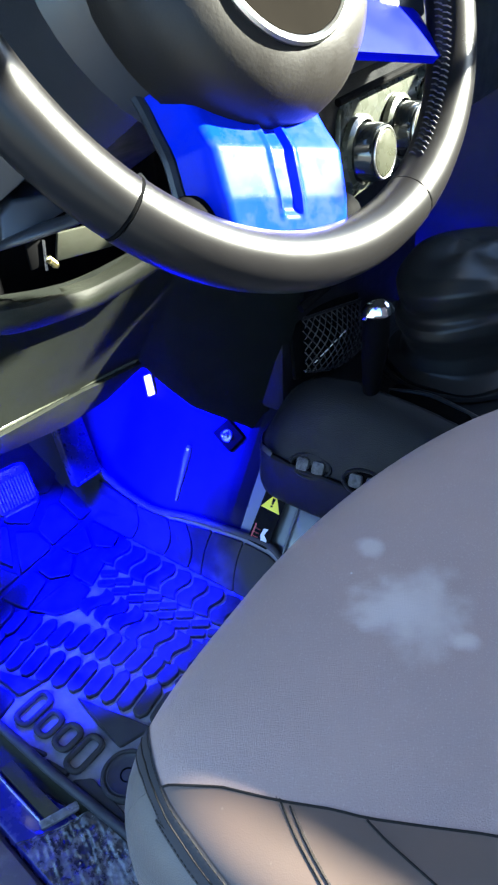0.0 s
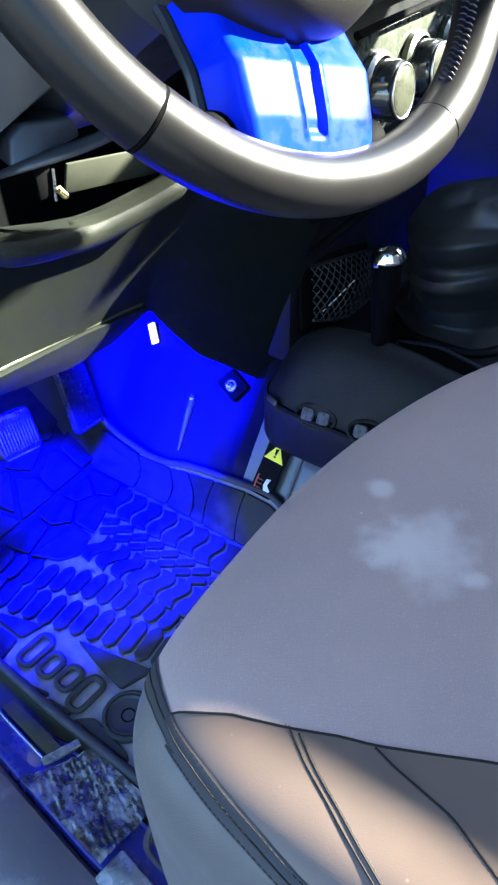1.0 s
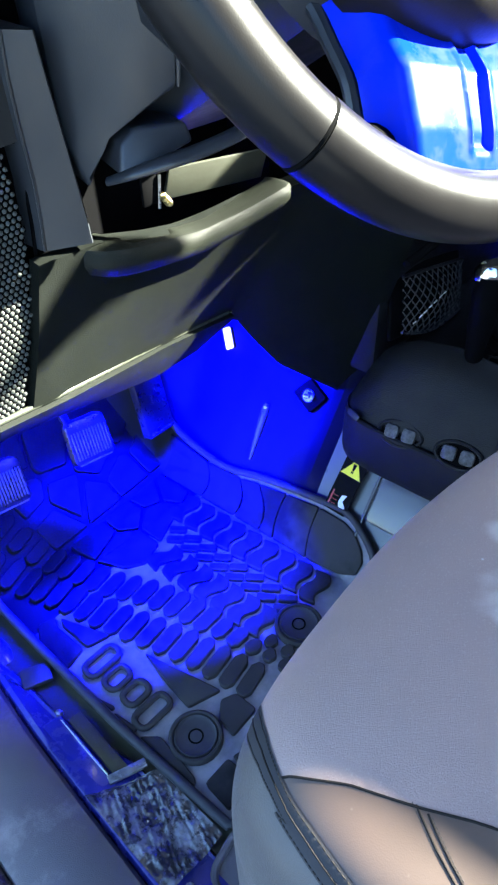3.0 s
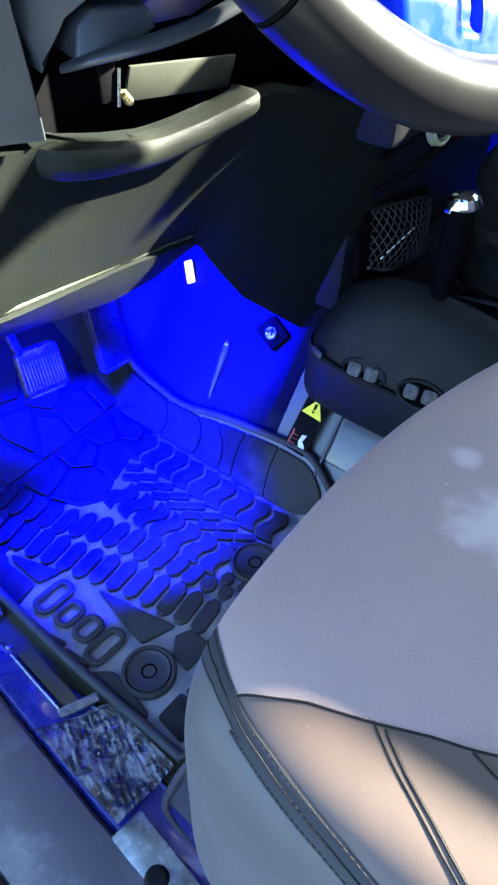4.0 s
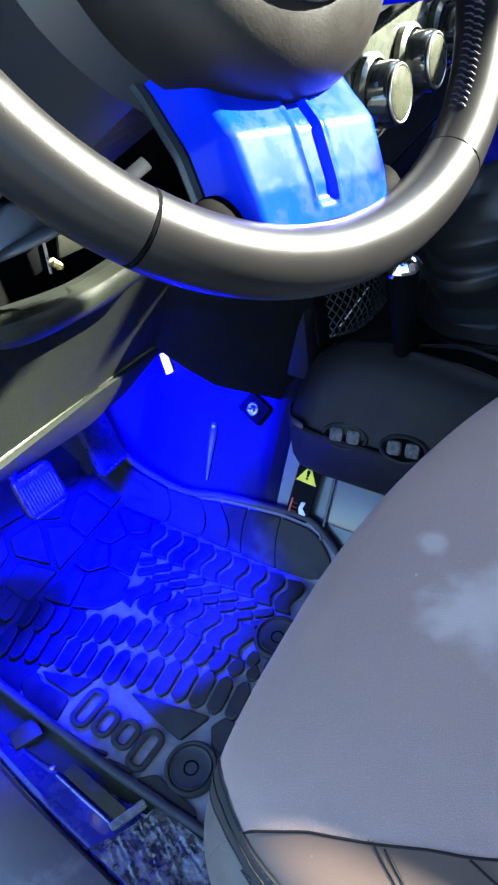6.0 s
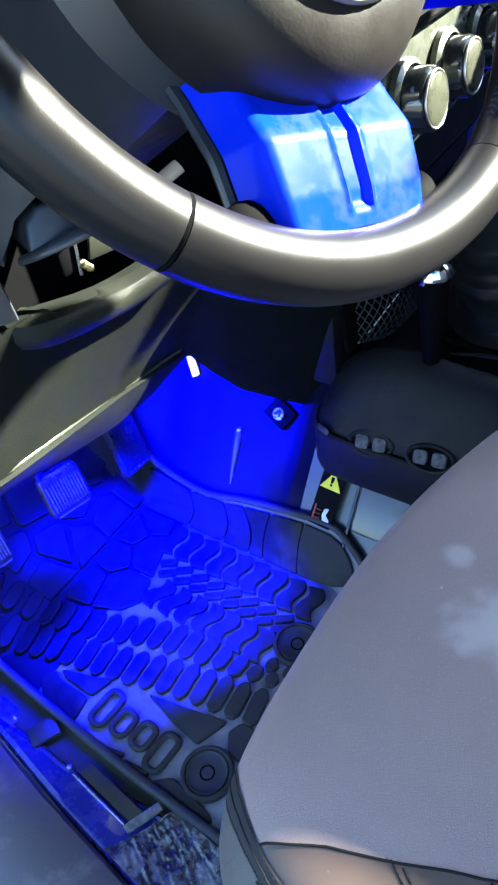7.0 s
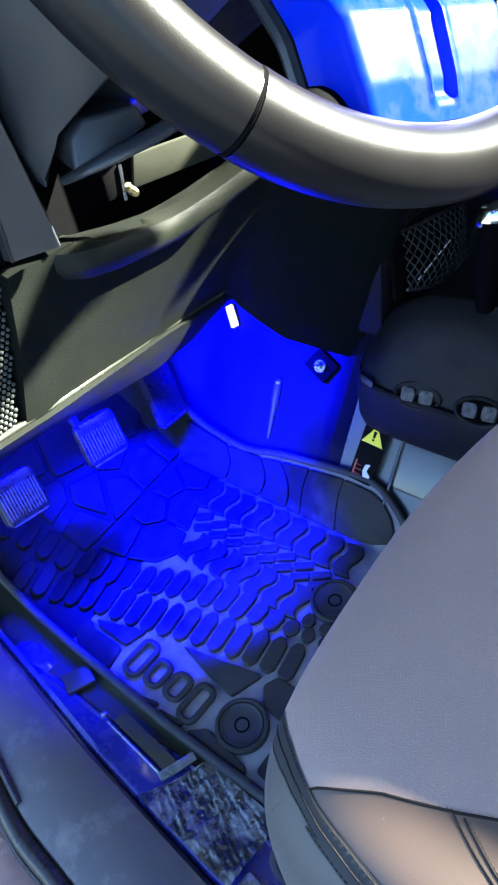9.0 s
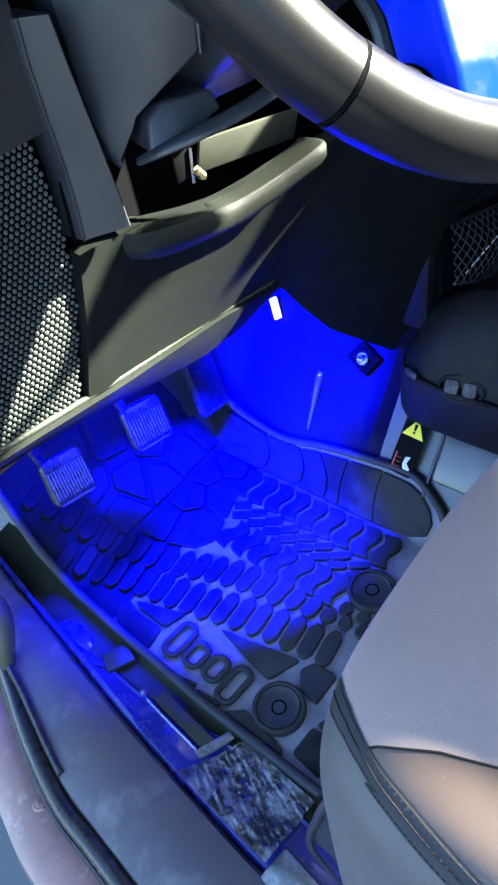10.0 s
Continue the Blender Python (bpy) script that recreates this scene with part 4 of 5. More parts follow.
part("washer", lathe([(0, 0.012), (0.0080, 0.012), (0.0088, 0.0105), (0.0088, 0.008)], CB), STEEL, clip)
part("nut", lathe([(0, 0.018), (0.0046, 0.018), (0.0052, 0.017), (0.0052, 0.011)], CB, 6), STEEL, clip)
part("stud", lathe([(0, 0.025), (0.0022, 0.0245), (0.0024, 0.016)], CB, 12), STEEL, clip)

# pressed ribs of the tunnel wall
rib = thing("tunnel_rib", "narrow pressed rib on the footwell lining", "body panel")
part("rib", tube([on_tunnel(0.566 - 0.006 * k / 8, 0.124 - 0.066 * k / 8, 0.001) for k in range(9)], [0.004, 0.0062, 0.006, 0.0055, 0.005, 0.0042, 0.0036, 0.003, 0.002], 10), PAINT, rib)
# A white glint on the lining, made as a glowing tab; added, no lamp.
tag = thing("glint_tab", "small white tab made to glow as a glint on the footwell lining", "lamp")
part("glint_face", prism(rounded([(-0.016, -0.006), (0.016, -0.006), (0.016, 0.006), (-0.016, 0.006)], 0.002), 0.002, 0.005, 0.001, frame_of((0.664, 0.664, 0.174), (0.35, 0.45, 0.5), TN)), GLINT_GLOW, tag)
pad = thing("tunnel_cover", "pale grey raised panel at the foot of the console", "body panel")
part("panel", prism(rounded([(-0.085, -0.05), (0.085, -0.05), (0.085, 0.05), (-0.085, 0.05)], 0.008), 0.0, 0.006, 0.003, frame_of((0.607, 0.285, 0.098), (0, 1, 0), TN)), PAINT, pad)
part("rib", tube([on_tunnel(0.372, 0.040 + 0.011 * k, 0.006) for k in range(8)], 0.0022, 8), PAINT, pad)

# ---- console lugs ----
def lug(y, z, x):
    l = thing("console_lug", "pair of worn pale rubber pads in an oval black rim", "lug", "console lugs")
    m = frame_of((x, y, z), (0, -1, 0.12), (-0.80, 0.0, 0.60))
    oval = [(0.024 * math.cos(a) * (1.0 + 0.12 * abs(math.cos(a))), 0.015 * math.sin(a), 0.002) for a in (math.tau * k / 36 for k in range(36))]
    part("rim", moved(tube(oval, 0.0026, 8, closed=True), m), CONSOLE, l)
    # Near-black plate gives the oval its recess shade.
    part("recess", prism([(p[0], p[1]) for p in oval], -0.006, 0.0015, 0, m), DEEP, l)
    for s in (-1, 1):
        part("pad", prism(rounded([(-0.0085, -0.0085), (0.0085, -0.0085), (0.0085, 0.0085), (-0.0085, 0.0085)], 0.005, 4), -0.002, 0.0055, 0.002, m @ pose(s * 0.0108, 0, 0)), PAD, l, "pale worn rubber pad")
    return l


lug(0.354, 0.193, 0.610), lug(0.281, 0.199, 0.610)
part("groove", tube([(0.6035, y, 0.1905) for y in (-0.2, 0.0, 0.2, 0.3, 0.385)] + [(0.6075, 0.414, 0.1905), (0.620, 0.433, 0.190)], 0.0014, 6), DEEP, console)
part("wear_mark", prism(rounded([(-0.010, -0.004), (0.010, -0.004), (0.010, 0.004), (-0.010, 0.004)], 0.003, 3), 0.0, 0.0012, 0.0005, frame_of((0.606, 0.417, 0.194), (0.35, 0.9, 0.0), (-0.8, 0.3, 0.5))), SMOOTH, console, "shiny worn spot")
# The slot's shade is a near-black raised pad.
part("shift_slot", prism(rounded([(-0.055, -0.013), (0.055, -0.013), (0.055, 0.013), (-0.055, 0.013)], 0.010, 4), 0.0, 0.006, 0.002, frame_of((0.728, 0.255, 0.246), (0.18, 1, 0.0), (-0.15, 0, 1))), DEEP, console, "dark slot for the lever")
for off in (-0.017, 0.017):
    part("slot_rim", tube(smooth_path([(0.715 + off, 0.312, 0.250), (0.724 + off, 0.260, 0.255), (0.716 + off, 0.196, 0.250)], 8), 0.0030, 8), SMOOTH, console, "raised rim of the lever slot")

# ---- storage net ----
net = thing("storage_net", "black elastic storage net with glinting cords on the centre stack", "net")
NM = frame_of((0.757, 0.405, 0.292), (0.93, 0.0, -0.25), (0.0, -1, 0.25))


def net_point(u, v, lift=0.0):
    sag = 0.014 * math.sin(math.pi * u) * math.sin(math.pi * min(1, v))
    return NM @ Vector((-0.075 + 0.15 * u, -0.032 + 0.064 * v - 0.012 * (1 - v) * math.sin(math.pi * u), sag + lift))


for k in range(-5, 12):
    for way in (1, -1):
        pts = []
        for j in range(25):
            v = j / 24
            u = (k + 5 * v) / 11 if way > 0 else (k + 5 * (1 - v)) / 11
            if 0 <= u <= 1:
                pts.append(net_point(u, v, 0.0006 * way))
        if len(pts) > 3:
            part("cord", tube(pts, 0.0009, 5), CORD, net)
part("hem", tube([net_point(k / 20, 1.02) for k in range(21)], 0.0022, 8), CONSOLE, net, "thick upper hem")
# Short white dashes paint the sun glints along the net.
for k in range(7):
    a = k / 7 + 0.02 * (k % 2)
    part("glint_dash", tube([NM @ Vector((-0.077 + 0.085 * (a + d), -0.019 + 0.026 * (a + d), 0.016)) for d in (0.0, 0.045, 0.085 if k % 3 else 0.06)], 0.0008, 6), WHITEP, net, "white dash painted as a sun glint")
part("hem", tube([net_point(k / 20, 0.0) for k in range(21)], 0.0018, 8), CORD, net)
part("pocket", moved(box(0, 0, 0, 0.17, 0.085, 0.006, 0.003), NM @ pose(0.0, 0, -0.012)), DEEP, net)

# ---- dial surround and lines of the centre stack ----
part("escutcheon", prism(rounded([(-0.145, -0.045), (0.20, -0.045), (0.20, 0.048), (-0.125, 0.048)], 0.014), 0.0, 0.006, 0.002, frame_of((0.80, 0.366, 0.548), (1, 0, 0), (0, -1, 0.12))), GLOSSY, stack, "glossy surround of the climate controls")
for k, z in enumerate((0.470, 0.436, 0.398)):
    part("trim_line", tube(smooth_path([(0.645, 0.392, z - 0.012), (0.70, 0.385, z - 0.004), (0.80, 0.382, z), (0.96, 0.384, z)], 5), 0.003 + 0.001 * k, 8), DEEP, stack)
part("trim_line", tube([(0.66, 0.362, 0.602), (0.72, 0.355, 0.606), (0.95, 0.352, 0.606)], 0.004, 8), DEEP, stack, "satin metal strip above the controls")
outlet = thing("power_socket", "round power socket with a bright ring in the centre stack", "power socket")
om = frame_of((0.742, 0.380, 0.428), (1, 0, 0), (-0.12, -1, 0.25))
part("bezel", lathe([(0.0195, -0.004), (0.0195, 0.004), (0.0170, 0.0065), (0.0145, 0.0060), (0.0140, -0.004)], om, 36), PALE_RING, outlet, "olive grey bezel ring")
part("cap", lathe([(0.0, 0.0070), (0.0085, 0.0070), (0.0105, 0.0060), (0.0125, 0.0020), (0.0125, -0.004)], om, 36), DARK_GLOSS, outlet, "black socket cap")
part("vent_ridge", box(0.80, 0.362, 0.648, 0.30, 0.02, 0.05, 0.008), SMOOTH, stack)

# ---- steering wheel stitching and seams ----
def on_rim(a, phi, lift=0.0):
    """Point on the rim: a degrees from the bottom, phi round the tube (0 outward, 90 to the driver)."""
    a, phi = radians(a), radians(phi)
    r = R_RIM + (R_TUBE + lift) * math.cos(phi)
    return WHEEL @ Vector((r * math.sin(a), -r * math.cos(a), (R_TUBE + lift) * math.sin(phi)))


bms = []
for k in range(56):
    a = LOW + 8 + 1.5 * k
    for d in (0, 1):
        bms.append(tube([on_rim(a + 0.1, 144 + 20 * d, 0.0), on_rim(a + 0.7, 152 + 20 * d, 0.0006), on_rim(a + 1.2, 162 + 20 * d, 0.0)], 0.0005, 5))
part("stitching", join(*bms), STITCH, grip_r, "fine stitches along the inner grip")
for a in (LOW + 0.3, -LOW - 0.3, HIGH + 0.3, -HIGH - 0.3):
    part("seam", tube([on_rim(a, 10 * k, -0.0008) for k in range(36)], 0.0011, 6, closed=True), DEEP, wheel)

# ---- seat stitching and stains ----
part("seam", tube([seat_point(lerp_table(-1 + 2 * k / 80, SEAM_X), -1 + 2 * k / 80, 1.0, -0.0002) for k in range(81)], 0.0008, 6), SEWN, seat)


def stitches(path, n, length=0.5, r=0.0006):
    """A broken line of short threads along a path function over 0 to 1."""
    return join(*[tube([path((k + 0.1) / n), path((k + 0.1 + length / 2) / n), path((k + 0.1 + length) / n)], r, 5) for k in range(n)])


FRONT_BAND = [(0.0, -0.999, 0.92, 1.0), (0.25, -0.977, 0.985, 1.0), (0.5, -0.907, 1.0, 0.94), (0.75, -0.844, 1.0, 0.863), (1.0, -0.79, 1.0, 0.78)]


def band_point(t, off, lift):
    """A point of the seam tape that follows the cushion's edge, along the side and down the front."""
    if t < 0.82:
        qy = -0.9 + 1.82 * t / 0.82
        qz = lerp_table(qy, PIPE_Z) + off
        return seat_point(-1 + max(0.0, qz - 1), qy, min(qz, 1.0), lift)
    k = (t - 0.82) / 0.18
    qx, qy, qz = (lerp_table(k, [(row[0], row[j]) for row in FRONT_BAND]) for j in (1, 2, 3))
    return seat_point(qx + off, qy, qz, lift)


part("seam_band", sheet(lambda u, v: band_point(v, -0.050 + 0.085 * u, 0.0005 + 0.0005 * math.sin(math.pi * u)), 10, 160), SEAM_BAND, seat, "pale double-stitched seam tape")
part("seam", tube([band_point(k / 120, -0.006, 0.0009) for k in range(121)], 0.0006, 6), SEWN, seat)
part("stitching", stitches(lambda t: band_point(t, 0.026, 0.0006), 150, 0.60, 0.00040), SEWN, seat)
part("stitching", stitches(lambda t: band_point(t, -0.042, 0.0006), 170, 0.60, 0.00040), SEWN, seat)
DART_A = [(0.65, -0.781), (0.598, -0.829), (0.543, -0.873), (0.481, -0.933), (0.44, -0.975)]
DART_B = [(0.512, -0.720), (0.471, -0.734), (0.365, -0.757), (0.294, -0.800), (0.20, -0.86), (0.10, -0.95)]


def dart(table, t, off):
    """A point along a seam of the bolster, off to its side."""
    a, b = table[0][0], table[-1][0]
    qy = a + (b - a) * t
    qx = lerp_table(-qy, [(-y, x) for y, x in table])
    return seat_point(qx, qy + off, 1.0, -0.0001)


for off in (-0.011, 0.011):
    part("dart_seam", tube([dart(DART_A, k / 24, off) for k in range(25)], 0.0006, 6), SEWN, seat)
    part("stitching", stitches(lambda t: dart(DART_A, t, off * 1.7), 40, 0.6, 0.0003), THREAD, seat)
part("dart_seam", tube([dart(DART_B, k / 24, 0.0) for k in range(25)], 0.0007, 6), SEWN, seat)
part("stitching", stitches(lambda t: dart(DART_B, t, 0.012), 50, 0.6, 0.0003), THREAD, seat)


# ---- floor mat ----
def mat_z(x, y):
    return max(0.0, x - 0.523) * 1.3 + max(0.0, y - 0.69) * 0.75


def mat_right(y):
    return lerp_table(y, [(0.27, 0.530), (0.325, 0.542), (0.345, 0.555), (0.382, 0.5695), (0.42, 0.5695), (0.48, 0.566), (0.53, 0.562), (0.59, 0.555), (0.655, 0.559), (0.70, 0.564), (0.84, 0.570)])


MAT_Y0, MAT_Y1 = 0.288, 0.84


def mat_surface(u, v, lift):
    y = MAT_Y0 + (MAT_Y1 - MAT_Y0) * v
    x = mat_left(y) + (mat_right(y) - mat_left(y)) * u
    return Vector((x, y, mat_z(x, y) + lift))


floor_mat = thing("floor_mat", "dusty black rubber floor mat with raised tread blocks under blue light", "floor mat")
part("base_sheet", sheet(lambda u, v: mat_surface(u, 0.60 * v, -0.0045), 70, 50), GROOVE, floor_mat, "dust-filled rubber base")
# Darker base at the toe end paints the shade in its joints.
part("base_sheet", sheet(lambda u, v: mat_surface(u, 0.60 + 0.40 * v, -0.0045), 70, 30), MAT_BASE, floor_mat, "rubber base")
BLOCKS = {}


def block(name, outline, high=0.0045, bevel=0.0012, at=None, mesh_key=None):
    """A raised rubber block on the mat, its outline in metres round its own middle."""
    if mesh_key in BLOCKS:
        ob = new(name, BLOCKS[mesh_key])
        ob.parent = floor_mat
    else:
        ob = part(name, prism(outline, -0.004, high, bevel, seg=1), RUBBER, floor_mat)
        if mesh_key:
            BLOCKS[mesh_key] = ob.data
    x, y, turn = at
    tilt_x = math.degrees(math.atan(0.75)) if y > 0.69 else 0
    ob.matrix_local = pose(x, y, mat_z(x, y) - 0.0025, tilt_x, -math.degrees(math.atan(1.3)) if x > 0.53 else 0, turn)
    return ob


def hexa(l, w):
    return rounded([(-l / 2, -w * 0.20), (-l / 2 + 0.008, -w / 2), (l / 2 - 0.008, -w / 2), (l / 2, -w * 0.20), (l / 2, w * 0.20), (l / 2 - 0.008, w / 2), (-l / 2 + 0.004, w / 2), (-l / 2, w * 0.20)], 0.0013, 2)


def wave(l, w):
    top = [(-l / 2 + l * k / 10, w / 2 + 0.0055 * math.sin(k / 10 * math.tau)) for k in range(11)]
    return rounded(top + [(x, y - w) for x, y in reversed(top)], 0.002, 1)


ROW_A = [(0.243, 0.725), (0.261, 0.702), (0.272, 0.668), (0.283, 0.630), (0.291, 0.585), (0.302, 0.536), (0.314, 0.494), (0.324, 0.450), (0.331, 0.405), (0.339, 0.352)]
ROW_B = [(0.269, 0.795), (0.283, 0.763), (0.297, 0.721), (0.309, 0.690), (0.319, 0.650), (0.330, 0.600), (0.347, 0.560), (0.358, 0.525), (0.366, 0.480), (0.369, 0.435), (0.372, 0.393)]


def row_points(row, pitch):
    pts = [Vector((x, y, 0)) for x, y in row]
    out, left = [], 0.0
    for a, b in zip(pts, pts[1:]):
        d = (b - a).length
        while left <= d:
            q = a.lerp(b, left / d)
            out.append((q.x, q.y))
            left += pitch
        left -= d
    return out


for x, y in row_points(ROW_A, 0.0232):
    block("tread_block", hexa(0.0475, 0.0182), at=(x, y, lerp_table(y, [(0.36, 7), (0.50, 3), (0.60, 8), (0.70, 16)])), mesh_key="hex_a")
for x, y in row_points(ROW_B, 0.0232):
    size = "hex_s" if y < 0.41 else "hex_m" if y < 0.45 else "hex_b"
    l = {"hex_s": 0.0215, "hex_m": 0.031, "hex_b": 0.0415}[size]
    block("tread_block", hexa(l + 0.001, 0.0182), at=(x, y, lerp_table(y, [(0.40, -6), (0.55, 2), (0.65, 9), (0.78, 20)])), mesh_key=size)
for x, y in ((0.391, 0.381), (0.3745, 0.371), (0.392, 0.357), (0.3755, 0.3485)):
    block("tread_block", hexa(0.0185, 0.0165), at=(x, y, 14), mesh_key="hex_t")
for k in range(7):
    y = 0.572 - 0.0272 * k
    block("tread_block", wave(0.0460, 0.0208), at=(0.4055, y, lerp_table(y, [(0.40, 8), (0.46, 2), (0.53, -12)])), mesh_key="wave_c")
BAR = rounded([(-0.0052, -0.0125), (0.0052, -0.0125), (0.0052, 0.0125), (-0.0052, 0.0125)], 0.0030, 2)
for k in range(8):
    block("tread_bar", BAR, at=(0.4525, 0.592 - 0.0272 * k, 33), mesh_key="bar")
for k in range(8):
    block("tread_bar", BAR, at=(0.4370, 0.583 - 0.0264 * k, 33), mesh_key="bar")
for k in range(9):
    block("tread_block", wave(0.0495, 0.0217), at=(0.4885, 0.612 - 0.0284 * k, 11), mesh_key="wave_d")


def plate(pts, high=0.0034, name="mat_panel"):
    cx, cy = sum(p[0] for p in pts) / len(pts), sum(p[1] for p in pts) / len(pts)
    outline = rounded([(x - cx, y - cy) for x, y in pts], 0.004, 2)
    if sum(a[0] * b[1] - b[0] * a[1] for a, b in zip(outline, outline[1:] + outline[:1])) < 0:
        outline.reverse()
    return block(name, outline, high, at=(cx, cy, 0))


def flap(pts):
    """A panel lying on the tunnel side of the mat."""
    k = math.hypot(1, 1.3)
    cx, cy = sum(p[0] for p in pts) / len(pts), sum(p[1] for p in pts) / len(pts)
    outline = rounded([((x - cx) * k, y - cy) for x, y in pts], 0.003, 2)
    if sum(a[0] * b[1] - b[0] * a[1] for a, b in zip(outline, outline[1:] + outline[:1])) < 0:
        outline.reverse()
    return block("mat_panel", outline, 0.0035, at=(cx + 0.0001, cy, 0))


# large panels: the toe end, the door side, the rear and the tunnel flap
plate([(0.2555, 0.611), (0.2765, 0.543), (0.2480, 0.553), (0.2490, 0.600)])
plate([(0.2520, 0.617), (0.2310, 0.625), (0.2130, 0.600), (0.2140, 0.550), (0.2440, 0.555), (0.2445, 0.603)])
plate([(0.2850, 0.492), (0.3050, 0.388), (0.2660, 0.404), (0.2720, 0.440)])
plate([(0.2960, 0.381), (0.3130, 0.372), (0.3120, 0.342), (0.2720, 0.343), (0.2770, 0.368)])
plate([(0.2100, 0.500), (0.2160, 0.470), (0.2110, 0.470), (0.2070, 0.500)])
plate([(0.2110, 0.465), (0.2140, 0.432), (0.2080, 0.432), (0.2070, 0.465)])
plate([(0.2080, 0.424), (0.2230, 0.405), (0.2130, 0.345), (0.2060, 0.340)])
plate([(0.2150, 0.334), (0.2500, 0.332), (0.2500, 0.298), (0.2100, 0.297)])
plate([(0.2540, 0.330), (0.2680, 0.324), (0.2700, 0.300), (0.2540, 0.298)])


def clip_half(poly, p, n):
    """Keep the side of a convex outline that lies behind the line through p with normal n."""
    out = []
    for a, b in zip(poly, poly[1:] + poly[:1]):
        da, db = (a - p).dot(n), (b - p).dot(n)
        if da <= 0:
            out.append(a)
        if (da < 0 < db) or (db < 0 < da):
            out.append(a.lerp(b, da / (da - db)))
    return out


def cracked(region, seeds, gap=0.0020):
    """Split a convex region into irregular plates round the seeds, a narrow joint between them."""
    base, pts = [Vector((x, y)) for x, y in region], [Vector(q) for q in seeds]
    cells = []
    for i, s in enumerate(pts):
        poly = base
        for j, o in enumerate(pts):
            if i != j and poly:
                n = (o - s).normalized()
                poly = clip_half(poly, (s + o) / 2 - n * gap, n)
        if len(poly) > 2:
            cells.append([(q.x, q.y) for q in poly])
    return cells


for cell in cracked([(0.338, 0.688), (0.345, 0.640), (0.360, 0.602), (0.384, 0.586), (0.430, 0.600), (0.516, 0.630), (0.516, 0.688)],
                    [(0.385, 0.63), (0.372, 0.675), (0.425, 0.67), (0.455, 0.63), (0.475, 0.675), (0.505, 0.655)]):
    plate(cell)
for cell in cracked([(0.321, 0.693), (0.545, 0.693), (0.543, 0.832), (0.310, 0.832)],
                    [(0.345, 0.715), (0.385, 0.735), (0.335, 0.765), (0.415, 0.715), (0.45, 0.755), (0.40, 0.79), (0.47, 0.715), (0.50, 0.775), (0.53, 0.72), (0.35, 0.81)]):
    plate(cell)
# the flap rising along the tunnel, cut by bowed joints
FLAP_CUTS = [(0.690, 0.702), (0.610, 0.620), (0.548, 0.560), (0.503, 0.528), (0.478, 0.4835), (0.423, 0.432)]
FLAP_X = 0.5215


def flap_line(pair, t):
    """A point of a joint across the flap, from its foot to its top, as metres up the slope and along the car."""
    foot, head = pair
    bow = 0.010 * math.sin(math.pi * t) * (-1 if foot > 0.49 else 0.4)
    top = mat_right(head) - 0.004
    return FLAP_X + (top - FLAP_X) * t, foot + (head - foot) * t + bow


for a, b in zip(FLAP_CUTS, FLAP_CUTS[1:]):
    front, back = [flap_line(a, k / 6) for k in range(7)], [flap_line(b, k / 6) for k in range(7)]
    flap([(x, y - 0.0008) for x, y in front] + [(x, y + 0.0008) for x, y in reversed(back)])
flap([(x, y - 0.0008) for x, y in (flap_line(FLAP_CUTS[-1], k / 6) for k in range(7))] + [(0.5640, 0.392), (0.5600, 0.374), (0.5500, 0.356), (0.5410, 0.348), (0.5300, 0.350), (0.5240, 0.372)])

# raised emblem on the door side: four plain rounded shapes
for k in range(4):
    row_y = 0.524 - 0.0305 * k
    h = 0.044 if k in (0, 3) else 0.030
    outline = rounded([(-h / 2, -0.0105), (h / 2, -0.0105), (h / 2, 0.0105), (-h / 2, 0.0105)], 0.0095, 4)
    ring = part("emblem_shape", tube([(x, y, 0.0) for x, y in outline], 0.0040, 8, closed=True), RUBBER, floor_mat)
    ring.matrix_local = pose(0.242 + (0.004 if k == 0 else -0.004 if k == 3 else 0.0), row_y, 0.0005, 0, 0, -4)


def grommet(x, y):
    g = thing("mat_grommet", "round rubber fastening boss with a slotted centre pin on mat", "grommet", "mat grommets")
    m = pose(x, y, 0.0)
    part("ring", lathe([(0.0300, -0.004), (0.0300, 0.0028), (0.0285, 0.0048), (0.0262, 0.0050), (0.0245, 0.0032), (0.0240, 0.0)], m, 56), RUBBER, g)
    part("disc", lathe([(0.0085, 0.0022), (0.0190, 0.0026), (0.0215, 0.0036), (0.0228, 0.0048), (0.0238, 0.0034), (0.0240, -0.003), (0.0080, -0.003)], m, 56), MAT_EDGE, g, "smooth dished centre")
    # Near-black disc painted as the dark of the centre hole.
    part("pin", lathe([(0, 0.0002), (0.0055, 0.0004), (0.0070, 0.0026), (0.0086, 0.0026), (0.0090, 0.0010)], m, 24), DEEP, g)
    part("slot", moved(box(0.0006, 0.0006, 0.0012, 0.0095, 0.0040, 0.0022, 0.0008, 1), m @ pose(0, 0, 0, 0, 0, 55)), MAT_EDGE, g)
    return g


grommet(0.246, 0.374), grommet(0.429, 0.368)

# border lip round the mat
left = [Vector((mat_left(y) - 0.002, y, mat_z(0.2, y) + 0.002)) for y in [MAT_Y1 - (MAT_Y1 - MAT_Y0) * k / 30 for k in range(31)]]
rear = [Vector((x, MAT_Y0 - 0.002, mat_z(x, 0.3) + 0.002)) for x in [0.205 + 0.34 * k / 12 for k in range(13)]]
part("border", tube(left + rear, [0.0056] * 31 + [0.005] * 13, 10), MAT_EDGE, floor_mat, "raised dusty rubber border")


LIP = [(0.570, 0.84), (0.564, 0.70), (0.559, 0.655), (0.555, 0.59), (0.562, 0.53), (0.566, 0.48), (0.5695, 0.42), (0.5690, 0.390), (0.5620, 0.366), (0.5520, 0.344), (0.5440, 0.334), (0.5320, 0.329), (0.522, 0.328)]
